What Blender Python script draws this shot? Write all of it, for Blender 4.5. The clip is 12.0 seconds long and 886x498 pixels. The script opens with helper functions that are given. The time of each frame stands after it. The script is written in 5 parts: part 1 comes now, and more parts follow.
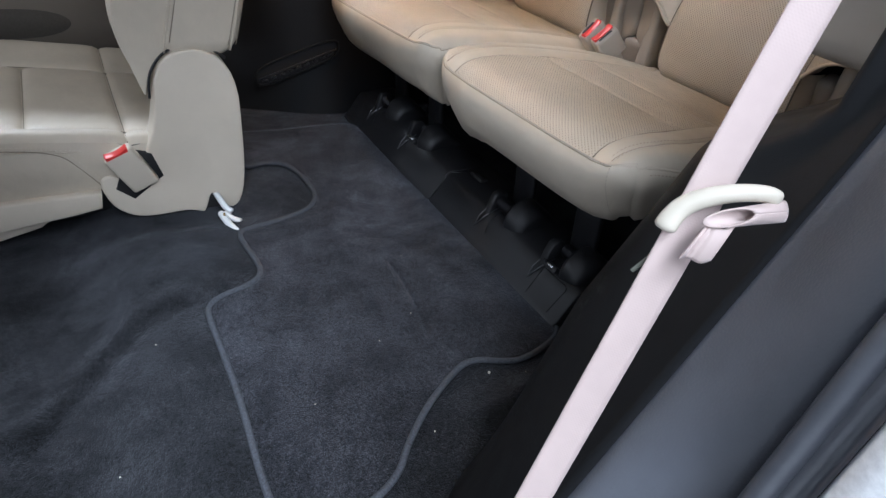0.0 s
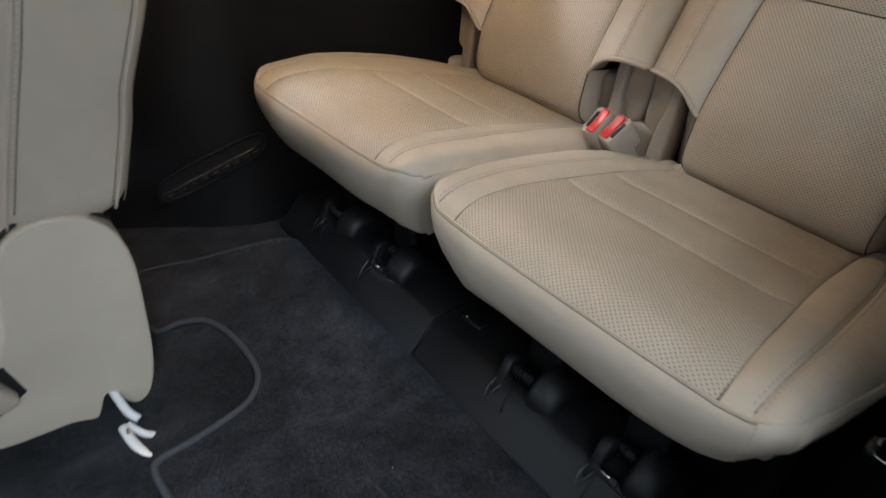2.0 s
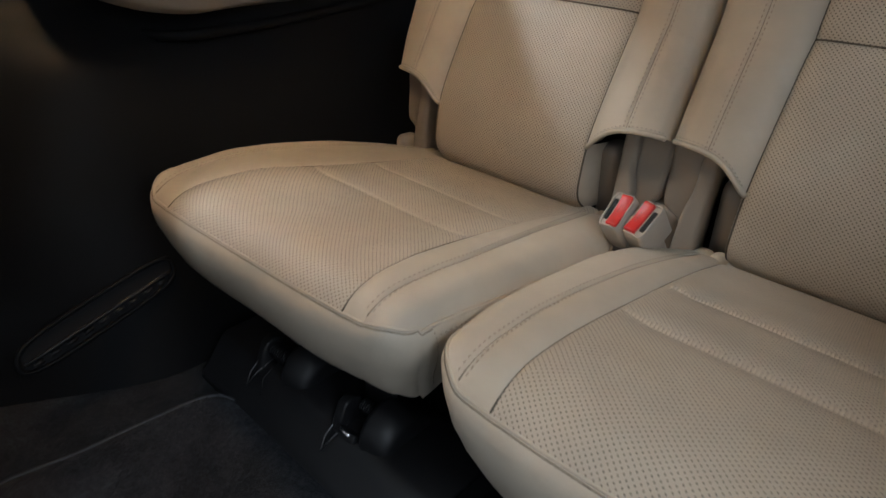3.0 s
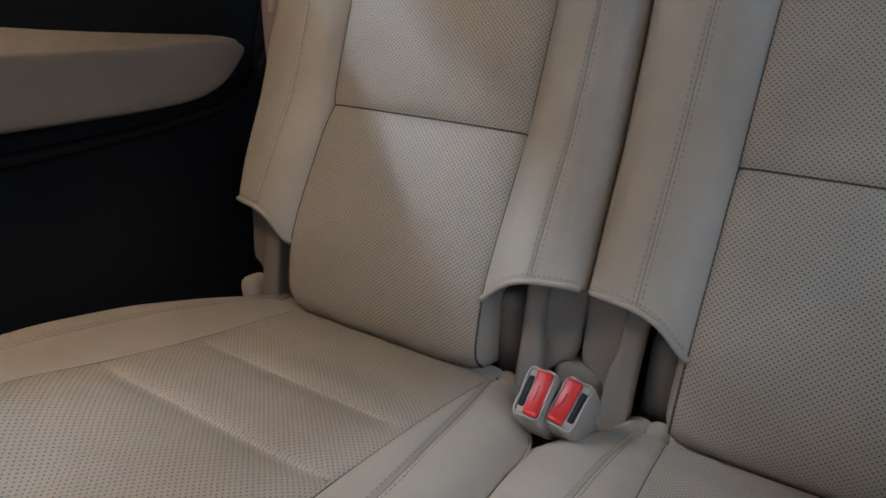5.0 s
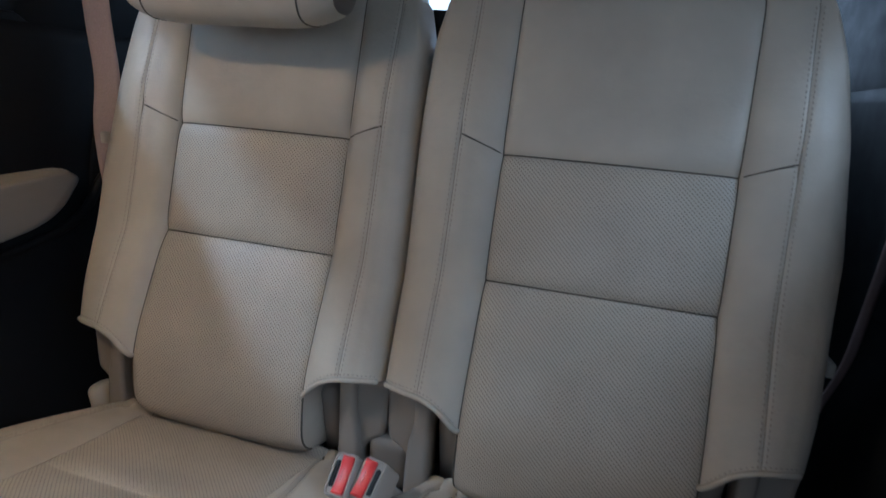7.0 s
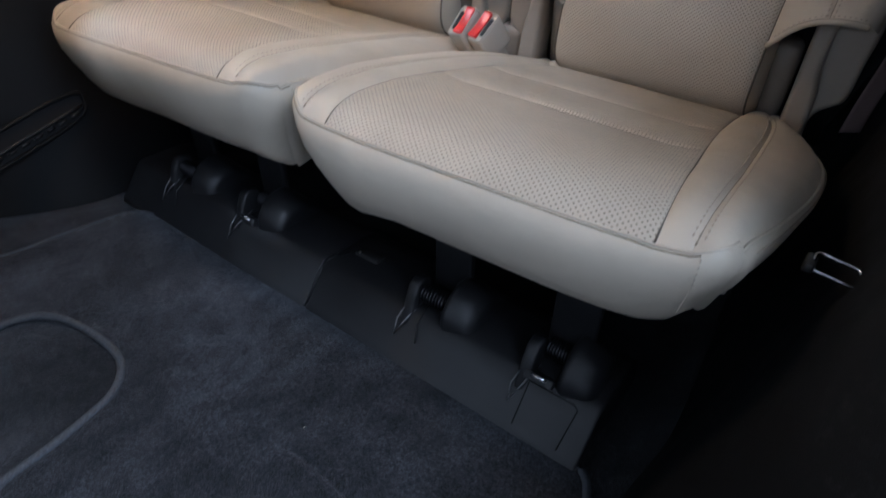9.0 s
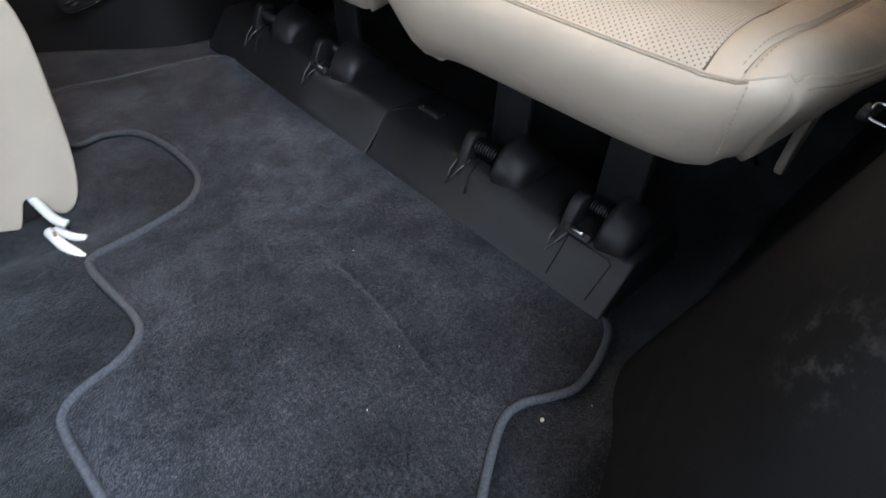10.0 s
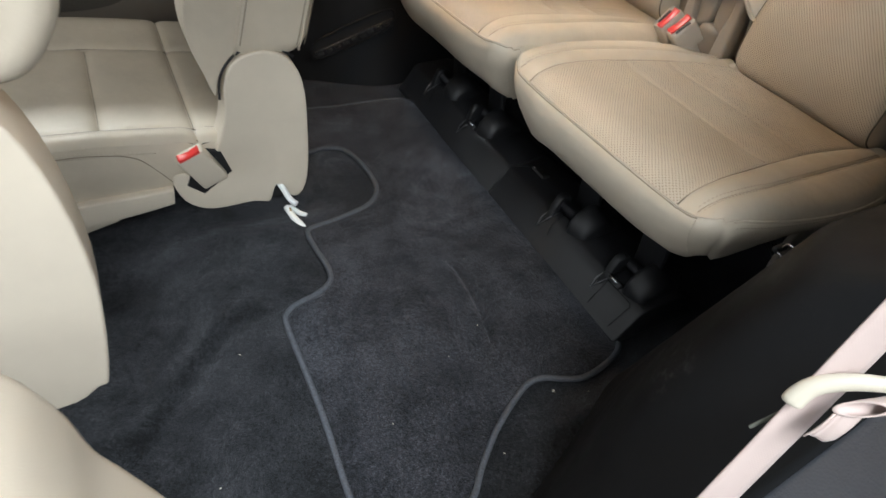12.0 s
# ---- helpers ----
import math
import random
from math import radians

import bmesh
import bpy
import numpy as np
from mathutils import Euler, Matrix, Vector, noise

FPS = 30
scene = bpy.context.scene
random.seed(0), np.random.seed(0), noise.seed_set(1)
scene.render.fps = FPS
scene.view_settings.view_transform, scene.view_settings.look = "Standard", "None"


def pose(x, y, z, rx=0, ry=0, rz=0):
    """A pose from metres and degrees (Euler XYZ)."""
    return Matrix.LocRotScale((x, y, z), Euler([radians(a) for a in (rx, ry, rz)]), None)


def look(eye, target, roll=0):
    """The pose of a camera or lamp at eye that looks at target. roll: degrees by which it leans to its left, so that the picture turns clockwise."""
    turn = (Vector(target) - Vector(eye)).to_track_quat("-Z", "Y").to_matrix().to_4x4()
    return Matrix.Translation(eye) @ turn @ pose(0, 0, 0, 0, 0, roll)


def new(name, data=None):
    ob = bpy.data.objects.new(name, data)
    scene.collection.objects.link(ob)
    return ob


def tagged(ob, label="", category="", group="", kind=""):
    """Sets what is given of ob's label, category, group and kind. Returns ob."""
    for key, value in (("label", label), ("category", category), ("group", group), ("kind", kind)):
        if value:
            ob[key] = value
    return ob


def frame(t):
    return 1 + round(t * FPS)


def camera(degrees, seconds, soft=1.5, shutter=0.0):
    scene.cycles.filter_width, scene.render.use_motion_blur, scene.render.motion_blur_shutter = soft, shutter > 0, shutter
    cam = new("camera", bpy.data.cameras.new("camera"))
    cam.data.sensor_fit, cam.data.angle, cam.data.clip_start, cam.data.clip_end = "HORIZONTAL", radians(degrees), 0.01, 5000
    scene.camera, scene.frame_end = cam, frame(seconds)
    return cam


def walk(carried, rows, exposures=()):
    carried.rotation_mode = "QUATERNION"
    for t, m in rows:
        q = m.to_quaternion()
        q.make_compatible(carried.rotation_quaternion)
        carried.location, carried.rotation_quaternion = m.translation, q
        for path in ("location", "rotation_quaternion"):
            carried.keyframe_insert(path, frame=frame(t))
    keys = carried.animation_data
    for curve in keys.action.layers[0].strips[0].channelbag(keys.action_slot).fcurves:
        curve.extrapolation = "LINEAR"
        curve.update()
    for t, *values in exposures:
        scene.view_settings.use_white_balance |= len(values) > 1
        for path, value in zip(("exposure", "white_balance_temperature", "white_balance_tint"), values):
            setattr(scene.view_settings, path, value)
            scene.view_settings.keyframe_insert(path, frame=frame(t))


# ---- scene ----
cam = camera(73.8, 12.0, shutter=0.3)
PATH = [
    (0, (-0.524, 0.631, 0.701), (0.817, -0.298, -0.455), 8.0),
    (0.5, (-0.504, 0.629, 0.699), (0.831, -0.308, -0.459), 8.0),
    (1, (-0.386, 0.602, 0.748), (0.929, -0.353, -0.418), 8.4),
    (1.5, (-0.269, 0.559, 0.78), (1.033, -0.436, -0.367), 7.7),
    (2, (-0.102, 0.501, 0.732), (1.11, -0.645, -0.371), 7.9),
    (2.5, (0.07, 0.431, 0.695), (1.236, -0.84, -0.317), 6.0),
    (2.7, (0.116, 0.403, 0.688), (1.271, -0.91, -0.282), 5.7),
    (4.3, (0.344, 0.183, 0.641), (1.32, -1.398, -0.099), 6.0),
    (4.5, (0.337, 0.174, 0.67), (1.305, -1.429, -0.033), 5.9),
    (5, (0.33, 0.147, 0.696), (1.207, -1.538, 0.071), 5.6),
    (5.5, (0.337, 0.168, 0.719), (1.093, -1.583, 0.117), 5.3),
    (6, (0.351, 0.158, 0.808), (1.052, -1.629, 0.248), 5.1),
    (6.5, (0.284, 0.168, 0.87), (0.856, -1.692, 0.406), 4.7),
    (6.7, (0.245, 0.19, 0.874), (0.767, -1.684, 0.412), 4.4),
    (8.3, (-0.016, 0.444, 0.66), (0.783, -1.184, -0.183), 4.8),
    (8.5, (-0.036, 0.455, 0.643), (0.808, -1.112, -0.268), 4.7),
    (9, (-0.082, 0.473, 0.598), (0.827, -0.919, -0.515), 5.4),
    (9.5, (-0.12, 0.505, 0.573), (0.82, -0.741, -0.677), 6.7),
    (10, (-0.16, 0.52, 0.544), (0.798, -0.61, -0.8), 7.6),
    (10.5, (-0.202, 0.555, 0.542), (0.767, -0.458, -0.885), 7.8),
    (10.7, (-0.226, 0.554, 0.590), (0.768, -0.402, -0.859), 7.6),
    (11, (-0.28, 0.593, 0.674), (0.755, -0.336, -0.763), 8.4),
    (11.5, (-0.362, 0.619, 0.789), (0.744, -0.22, -0.651), 9.6),
    (12, (-0.389, 0.67, 0.838), (0.815, -0.127, -0.545), 9.0),
]
LIGHT = [(0, 0.38, 5650, 10), (1, 0.14, 6250, 8), (1.5, 0.16, 6050, 7), (2, -0.02, 5800, 6), (2.5, -0.26, 5950, 6), (4.3, -0.62, 4950, 5), (5, -0.62, 4850, 5), (5.5, -0.62, 4700, 4), (6.7, -0.60, 4550, 3),
         (8.3, -0.06, 4950, 7), (9, 0.12, 5100, 9), (9.5, 0.58, 5300, 9), (10.5, 1.17, 6100, 9), (11, 1.10, 6200, 8), (11.5, 0.8, 6400, 7), (12, 0.5, 6300, 6)]
walk(cam, [(t, look(eye, target, roll)) for t, eye, target, roll in PATH], LIGHT)

# ---------------------------------------------------------------- light
world = bpy.data.worlds.new("hall_daylight")
scene.world = world
world.use_nodes = True
wn = world.node_tree.nodes
wn["Background"].inputs["Color"].default_value = (0.93, 0.96, 1.0, 1)
wn["Background"].inputs["Strength"].default_value = 0.62


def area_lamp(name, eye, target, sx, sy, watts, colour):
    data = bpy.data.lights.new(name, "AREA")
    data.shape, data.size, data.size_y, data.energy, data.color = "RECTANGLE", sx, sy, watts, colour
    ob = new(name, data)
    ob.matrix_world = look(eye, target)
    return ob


# unseen soft fill, added to light the cabin through the open door
area_lamp("unseen_hall_fill", (-2.8, 1.2, 2.75), (0.3, 0.3, 0.3), 2.8, 1.8, 68, (0.95, 0.97, 1.0))
# unseen strips, placed to give the shadow edges on mat and backrests
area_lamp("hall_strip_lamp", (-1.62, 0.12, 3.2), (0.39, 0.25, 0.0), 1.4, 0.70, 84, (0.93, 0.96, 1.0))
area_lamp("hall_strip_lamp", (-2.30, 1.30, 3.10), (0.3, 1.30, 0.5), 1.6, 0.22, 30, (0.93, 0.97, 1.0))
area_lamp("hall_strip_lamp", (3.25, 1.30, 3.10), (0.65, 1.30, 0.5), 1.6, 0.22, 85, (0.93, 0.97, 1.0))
# unseen fill ahead of the car, added to brighten seats and bolsters
area_lamp("unseen_front_fill", (0.8, 5.2, 1.7), (0.1, -0.2, 0.5), 2.4, 1.0, 22, (0.95, 0.97, 1.0))
area_lamp("dome_light", (1.02, 0.10, 1.232), (1.02, 0.10, 0.0), 0.14, 0.07, 4.8, (1.0, 0.60, 0.28))

# ---------------------------------------------------------------- materials


def nodes_of(name):
    m = bpy.data.materials.new(name)
    m.use_nodes = True
    t = m.node_tree
    return m, t, t.nodes["Principled BSDF"]


def link(t, a, b):
    t.links.new(a, b)


def noise_tex(t, scale, detail=3.0, rough=0.55, vec=None):
    n = t.nodes.new("ShaderNodeTexNoise")
    n.inputs["Scale"].default_value, n.inputs["Detail"].default_value, n.inputs["Roughness"].default_value = scale, detail, rough
    if vec is not None:
        link(t, vec, n.inputs["Vector"])
    return n.outputs["Fac"]


def ramp(t, fac, stops):
    r = t.nodes.new("ShaderNodeValToRGB")
    e = r.color_ramp.elements
    for k, (p, c) in enumerate(stops):
        el = e[k] if k < 2 else e.new(p)
        el.position, el.color = p, (*c, 1)
    link(t, fac, r.inputs["Fac"])
    return r.outputs["Color"]


def maths(t, op, a, b=None):
    n = t.nodes.new("ShaderNodeMath")
    n.operation = op
    for k, v in enumerate((a, b)):
        if v is None:
            continue
        if isinstance(v, (int, float)):
            n.inputs[k].default_value = v
        else:
            link(t, v, n.inputs[k])
    return n.outputs[0]


def mix(t, fac, a, b, kind="MIX"):
    n = t.nodes.new("ShaderNodeMix")
    n.data_type, n.blend_type = "RGBA", kind
    for k, v in ((0, fac), (6, a), (7, b)):
        if isinstance(v, (int, float)):
            n.inputs[k].default_value = v
        elif isinstance(v, tuple):
            n.inputs[k].default_value = (*v, 1)
        else:
            link(t, v, n.inputs[k])
    return n.outputs[2]


def bump(t, height, strength, distance, under=None):
    b = t.nodes.new("ShaderNodeBump")
    b.inputs["Strength"].default_value, b.inputs["Distance"].default_value = strength, distance
    link(t, height, b.inputs["Height"])
    if under is not None:
        link(t, under, b.inputs["Normal"])
    return b.outputs["Normal"]


def coords(t, kind="Object"):
    return t.nodes.new("ShaderNodeTexCoord").outputs[kind]


def leather(name, colour, holes=0.0, rough=0.46):
    """Coated car leather: fine pebble grain, faint soiling, optional staggered needle holes (their depth of tone) in metres of UV."""
    m, t, p = nodes_of(name)
    vec = coords(t)
    soft = noise_tex(t, 9.0, 3.0, 0.6, vec)
    base = ramp(t, soft, [(0.3, tuple(c * 0.9 for c in colour)), (0.7, tuple(min(1, c * 1.06) for c in colour))])
    v = t.nodes.new("ShaderNodeTexVoronoi")
    v.inputs["Scale"].default_value = 900
    link(t, vec, v.inputs["Vector"])
    grain = bump(t, v.outputs["Distance"], 0.18, 0.0006)
    wrinkle = bump(t, noise_tex(t, 16.0, 4.0, 0.6, vec), 0.22, 0.010, bump(t, noise_tex(t, 55.0, 4.0, 0.6, vec), 0.10, 0.003, grain))
    normal = wrinkle
    if holes:
        sep = t.nodes.new("ShaderNodeSeparateXYZ")
        link(t, coords(t, "UV"), sep.inputs[0])
        k = 2 * math.pi / 0.0062
        s = [maths(t, "SINE", maths(t, "MULTIPLY", sep.outputs[i], k)) for i in (0, 1)]
        both = maths(t, "MULTIPLY", s[0], s[1])
        hole = t.nodes.new("ShaderNodeMapRange")
        hole.inputs["From Min"].default_value, hole.inputs["From Max"].default_value = 0.55, 0.83
        link(t, both, hole.inputs["Value"])
        base = mix(t, maths(t, "MULTIPLY", hole.outputs[0], holes), base, tuple(c * 0.07 for c in colour))
        normal = bump(t, maths(t, "SUBTRACT", 1.0, hole.outputs[0]), 0.5, 0.0008, wrinkle)
    link(t, base, p.inputs["Base Color"])
    p.inputs["Roughness"].default_value = rough
    r = ramp(t, noise_tex(t, 25, 3, 0.6, vec), [(0.3, (rough - 0.06,) * 3), (0.7, (rough + 0.08,) * 3)])
    link(t, r, p.inputs["Roughness"])
    link(t, normal, p.inputs["Normal"])
    p.inputs["Coat Weight"].default_value, p.inputs["Coat Roughness"].default_value = 0.04, 0.38
    return m


def plastic(name, colour, rough=0.5, grain=0.25, scale=700.0, spread=0.12, stains=(), spec=0.45):
    m, t, p = nodes_of(name)
    vec = coords(t)
    soft = noise_tex(t, 7.0, 4.0, 0.65, vec)
    base = ramp(t, soft, [(0.3, tuple(c * (1 - spread) for c in colour)), (0.7, tuple(c * (1 + spread) for c in colour))])
    for place, radius, tint, amount in stains:
        d = t.nodes.new("ShaderNodeVectorMath")
        d.operation = "DISTANCE"
        link(t, vec, d.inputs[0])
        d.inputs[1].default_value = place
        near = t.nodes.new("ShaderNodeMapRange")
        near.inputs["From Min"].default_value, near.inputs["From Max"].default_value = radius, radius * 0.2
        link(t, d.outputs["Value"], near.inputs["Value"])
        patchy = ramp(t, noise_tex(t, 55.0, 5.0, 0.7, vec), [(0.52, (0, 0, 0)), (0.68, (1, 1, 1))])
        f = maths(t, "MULTIPLY", maths(t, "MULTIPLY", near.outputs[0], patchy), amount)
        base = mix(t, f, base, tint)
    link(t, base, p.inputs["Base Color"])
    r = ramp(t, noise_tex(t, 14, 4, 0.6, vec), [(0.3, (rough - 0.07,) * 3), (0.7, (rough + 0.09,) * 3)])
    link(t, r, p.inputs["Roughness"])
    v = t.nodes.new("ShaderNodeTexVoronoi")
    v.inputs["Scale"].default_value = scale
    link(t, vec, v.inputs["Vector"])
    link(t, bump(t, v.outputs["Distance"], grain, 0.0007), p.inputs["Normal"])
    p.inputs["Specular IOR Level"].default_value = spec
    return m


def carpet(name, colour, pile=1.0):
    """Short needle pile with brushed lighter and darker sweeps, a few pale fibres."""
    m, t, p = nodes_of(name)
    vec = coords(t)
    warp = t.nodes.new("ShaderNodeMapping")
    warp.inputs["Rotation"].default_value = (0, 0, 0.6)
    warp.inputs["Scale"].default_value = (1.0, 0.82, 1.0)
    link(t, vec, warp.inputs["Vector"])
    sweep = noise_tex(t, 7.0, 5.0, 0.62, warp.outputs[0])
    brush = noise_tex(t, 26.0, 4.0, 0.65, warp.outputs[0])
    fine = noise_tex(t, 520.0, 2.0, 0.7, vec)
    tuft = noise_tex(t, 150.0, 3.0, 0.65, vec)
    base = ramp(t, sweep, [(0.36, tuple(c * 0.72 for c in colour)), (0.50, colour), (0.64, tuple(c * 1.38 for c in colour))])
    base = mix(t, 0.8, base, ramp(t, brush, [(0.36, (0.70,) * 3), (0.62, (1.22,) * 3)]), "MULTIPLY")
    base = mix(t, 1.0, base, ramp(t, fine, [(0.36, (0.30,) * 3), (0.52, (0.90,) * 3), (0.66, (2.0,) * 3)]), "MULTIPLY")
    base = mix(t, 0.9, base, ramp(t, tuft, [(0.36, (0.55,) * 3), (0.64, (1.50,) * 3)]), "MULTIPLY")
    link(t, base, p.inputs["Base Color"])
    p.inputs["Roughness"].default_value = 0.95
    p.inputs["Specular IOR Level"].default_value = 0.12
    lie = ramp(t, maths(t, "MULTIPLY", sweep, maths(t, "ADD", brush, 0.5)), [(0.25, (0.06,) * 3), (0.75, (0.22,) * 3)])
    link(t, lie, p.inputs["Sheen Weight"])
    p.inputs["Sheen Roughness"].default_value = 0.45
    p.inputs["Sheen Tint"].default_value = (0.84, 0.88, 1.0, 1)
    n1 = bump(t, fine, 0.9 * pile, 0.003)
    link(t, bump(t, tuft, 0.25 * pile, 0.004, n1), p.inputs["Normal"])
    return m


def simple(name, colour, rough=0.5, metal=0.0, bumpy=0.0, scale=200.0, spread=0.1):
    m, t, p = nodes_of(name)
    vec = coords(t)
    n = noise_tex(t, scale, 3.0, 0.6, vec)
    link(t, ramp(t, n, [(0.3, tuple(c * (1 - spread) for c in colour)), (0.7, tuple(min(1, c * (1 + spread)) for c in colour))]), p.inputs["Base Color"])
    p.inputs["Roughness"].default_value, p.inputs["Metallic"].default_value = rough, metal
    if bumpy:
        link(t, bump(t, n, bumpy, 0.001), p.inputs["Normal"])
    return m


def webbing(name, colour):
    """Woven belt: ribs along UV."""
    m, t, p = nodes_of(name)
    w = t.nodes.new("ShaderNodeTexWave")
    w.inputs["Scale"].default_value = 160
    w.bands_direction = "X"
    link(t, coords(t, "UV"), w.inputs["Vector"])
    w2 = t.nodes.new("ShaderNodeTexWave")
    w2.inputs["Scale"].default_value = 220
    w2.bands_direction = "DIAGONAL"
    link(t, coords(t, "UV"), w2.inputs["Vector"])
    n = noise_tex(t, 30, 3, 0.6, coords(t))
    link(t, ramp(t, n, [(0.3, tuple(c * 0.93 for c in colour)), (0.7, colour)]), p.inputs["Base Color"])
    p.inputs["Roughness"].default_value = 0.6
    b1 = bump(t, w.outputs["Fac"], 0.12, 0.0003)
    link(t, bump(t, w2.outputs["Fac"], 0.1, 0.0003, b1), p.inputs["Normal"])
    p.inputs["Sheen Weight"].default_value = 0.2
    return m


BEIGE = (0.575, 0.503, 0.40)
LEATHER = leather("beige_leather", BEIGE)
PERF = leather("perforated_beige_leather", (0.555, 0.484, 0.385), 0.92)
PERF_SEAT = leather("finely_perforated_beige_leather", (0.555, 0.484, 0.385), 0.74)
THREAD = simple("beige_thread", (0.43, 0.365, 0.285), 0.7, 0, 0.3, 900)
PALE = simple("cream_thread", (0.62, 0.56, 0.46), 0.7, 0, 0.3, 900)
SEAM = simple("seam_cord", (0.13, 0.11, 0.085), 0.9)
SOFTSEAM = simple("beige_seam_cord", (0.27, 0.23, 0.175), 0.8)
SHELL = plastic("beige_plastic", (0.60, 0.53, 0.43), 0.45, 0.15, 900, 0.05)
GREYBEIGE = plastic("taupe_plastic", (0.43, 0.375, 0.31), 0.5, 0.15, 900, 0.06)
# the taupe darkened, with the shade under the back bolsters in its colour
ARMS = plastic("shaded_taupe_plastic", (0.33, 0.285, 0.235), 0.5, 0.15, 900, 0.06)
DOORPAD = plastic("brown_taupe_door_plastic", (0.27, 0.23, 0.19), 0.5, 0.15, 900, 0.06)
MAT = carpet("charcoal_mat_pile", (0.0195, 0.0205, 0.0245))
FLOORC = carpet("charcoal_floor_carpet", (0.0125, 0.0132, 0.0148))
BIND = simple("grey_mat_binding", (0.050, 0.055, 0.066), 0.85, 0, 0.8, 420, 0.45)
BLACK = plastic("black_plastic", (0.0125, 0.0128, 0.0145), 0.43, 0.25, 800, 0.15, (), 0.45)
TRIM = plastic("dark_grained_trim", (0.0080, 0.0086, 0.0098), 0.56, 0.2, 900, 0.15,
               [((-0.19, 0.18, 0.285), 0.055, (0.16, 0.16, 0.155), 0.33), ((-0.17, 0.10, 0.33), 0.07, (0.06, 0.06, 0.06), 0.25), ((-0.24, 0.12, 0.42), 0.08, (0.06, 0.06, 0.06), 0.22)], 0.18)
# taupe door plastic with the shade on the far door in its colour
DOORSKIN = plastic("shaded_door_panel_plastic", (0.17, 0.143, 0.115), 0.55, 0.15, 900, 0.08)
# grained jamb trim, its colour lifted for the light coming from outside
JAMB = plastic("grained_jamb_trim", (0.108, 0.116, 0.136), 0.42, 0.4, 380, 0.12)
JOINT = simple("dark_open_joint", (0.002, 0.002, 0.002), 1.0)
# black seal rubber, greyed in colour for the white it reflects
SEALR = simple("seal_rubber_with_sheen", (0.085, 0.09, 0.105), 0.30, 0, 0.2, 90)
STEEL = simple("bright_steel", (0.62, 0.62, 0.63), 0.25, 1.0)
WIRE = simple("dull_wire", (0.22, 0.22, 0.23), 0.4, 1.0)
SPRING = simple("dark_spring_steel", (0.05, 0.05, 0.055), 0.4, 1.0)
RED = simple("red_button_plastic", (0.62, 0.025, 0.02), 0.35, 0, 0, 60, 0.06)
BELT = webbing("pale_belt_webbing", (0.47, 0.372, 0.342))
WHITE = simple("white_pipe_plastic", (0.80, 0.82, 0.83), 0.3, 0, 0.1, 60, 0.05)
CRUMB = simple("pale_crumb", (0.62, 0.58, 0.48), 0.8)
PAINT = simple("white_body_paint", (0.86, 0.87, 0.88), 0.2)
CEIL = simple("grey_headliner_cloth", (0.42, 0.40, 0.37), 0.9, 0, 0.4, 300)
CONCRETE = simple("pale_hall_floor", (0.62, 0.63, 0.64), 0.5, 0, 0.2, 3.0, 0.12)

# ---------------------------------------------------------------- mesh tools


def mesh_ob(name, bm, mat, smooth=True):
    me = bpy.data.meshes.new(name)
    bmesh.ops.recalc_face_normals(bm, faces=bm.faces)
    bm.to_mesh(me)
    bm.free()
    me.materials.append(mat)
    if smooth:
        me.polygons.foreach_set("use_smooth", [True] * len(me.polygons))
    return new(name, me)


def part(name, bm, mat, parent, label="", smooth=True):
    ob = mesh_ob(name, bm, mat, smooth)
    ob.parent = parent
    return tagged(ob, label)


def setting(name, bm, mat, label, smooth=True, category=""):
    return tagged(mesh_ob(name, bm, mat, smooth), label, category or name.split("_")[0], "", "structure")


def thing(name, place, label, category, group=""):
    ob = new(name)
    ob.location = place
    ob.empty_display_size = 0.05
    return tagged(ob, label, category, group)


def lin(a, b, n):
    return [a + (b - a) * k / (n - 1) for k in range(n)]


def table(rows):
    """Straight-line table lookup, smoothed at the knots."""
    xs, ys = zip(*rows)

    def f(x):
        return float(np.mean([np.interp(x + d, xs, ys) for d in (-0.012, -0.006, 0, 0.006, 0.012)]))
    return f


def patch(fn, us, vs, bm=None):
    """A sheet of quads over us x vs with UVs in metres."""
    bm = bm or bmesh.new()
    uv = bm.loops.layers.uv.verify()
    grid = [[Vector(fn(u, v)) for v in vs] for u in us]
    mu, mv = len(us) // 2, len(vs) // 2
    du, dv = [0.0], [0.0]
    for k in range(1, len(us)):
        du.append(du[-1] + (grid[k][mv] - grid[k - 1][mv]).length)
    for k in range(1, len(vs)):
        dv.append(dv[-1] + (grid[mu][k] - grid[mu][k - 1]).length)
    vert = [[bm.verts.new(p) for p in col] for col in grid]
    for a in range(len(us) - 1):
        for b in range(len(vs) - 1):
            f = bm.faces.new((vert[a][b], vert[a + 1][b], vert[a + 1][b + 1], vert[a][b + 1]))
            for lp, (i, j) in zip(f.loops, ((a, b), (a + 1, b), (a + 1, b + 1), (a, b + 1))):
                lp[uv].uv = (du[i], dv[j])
    return bm


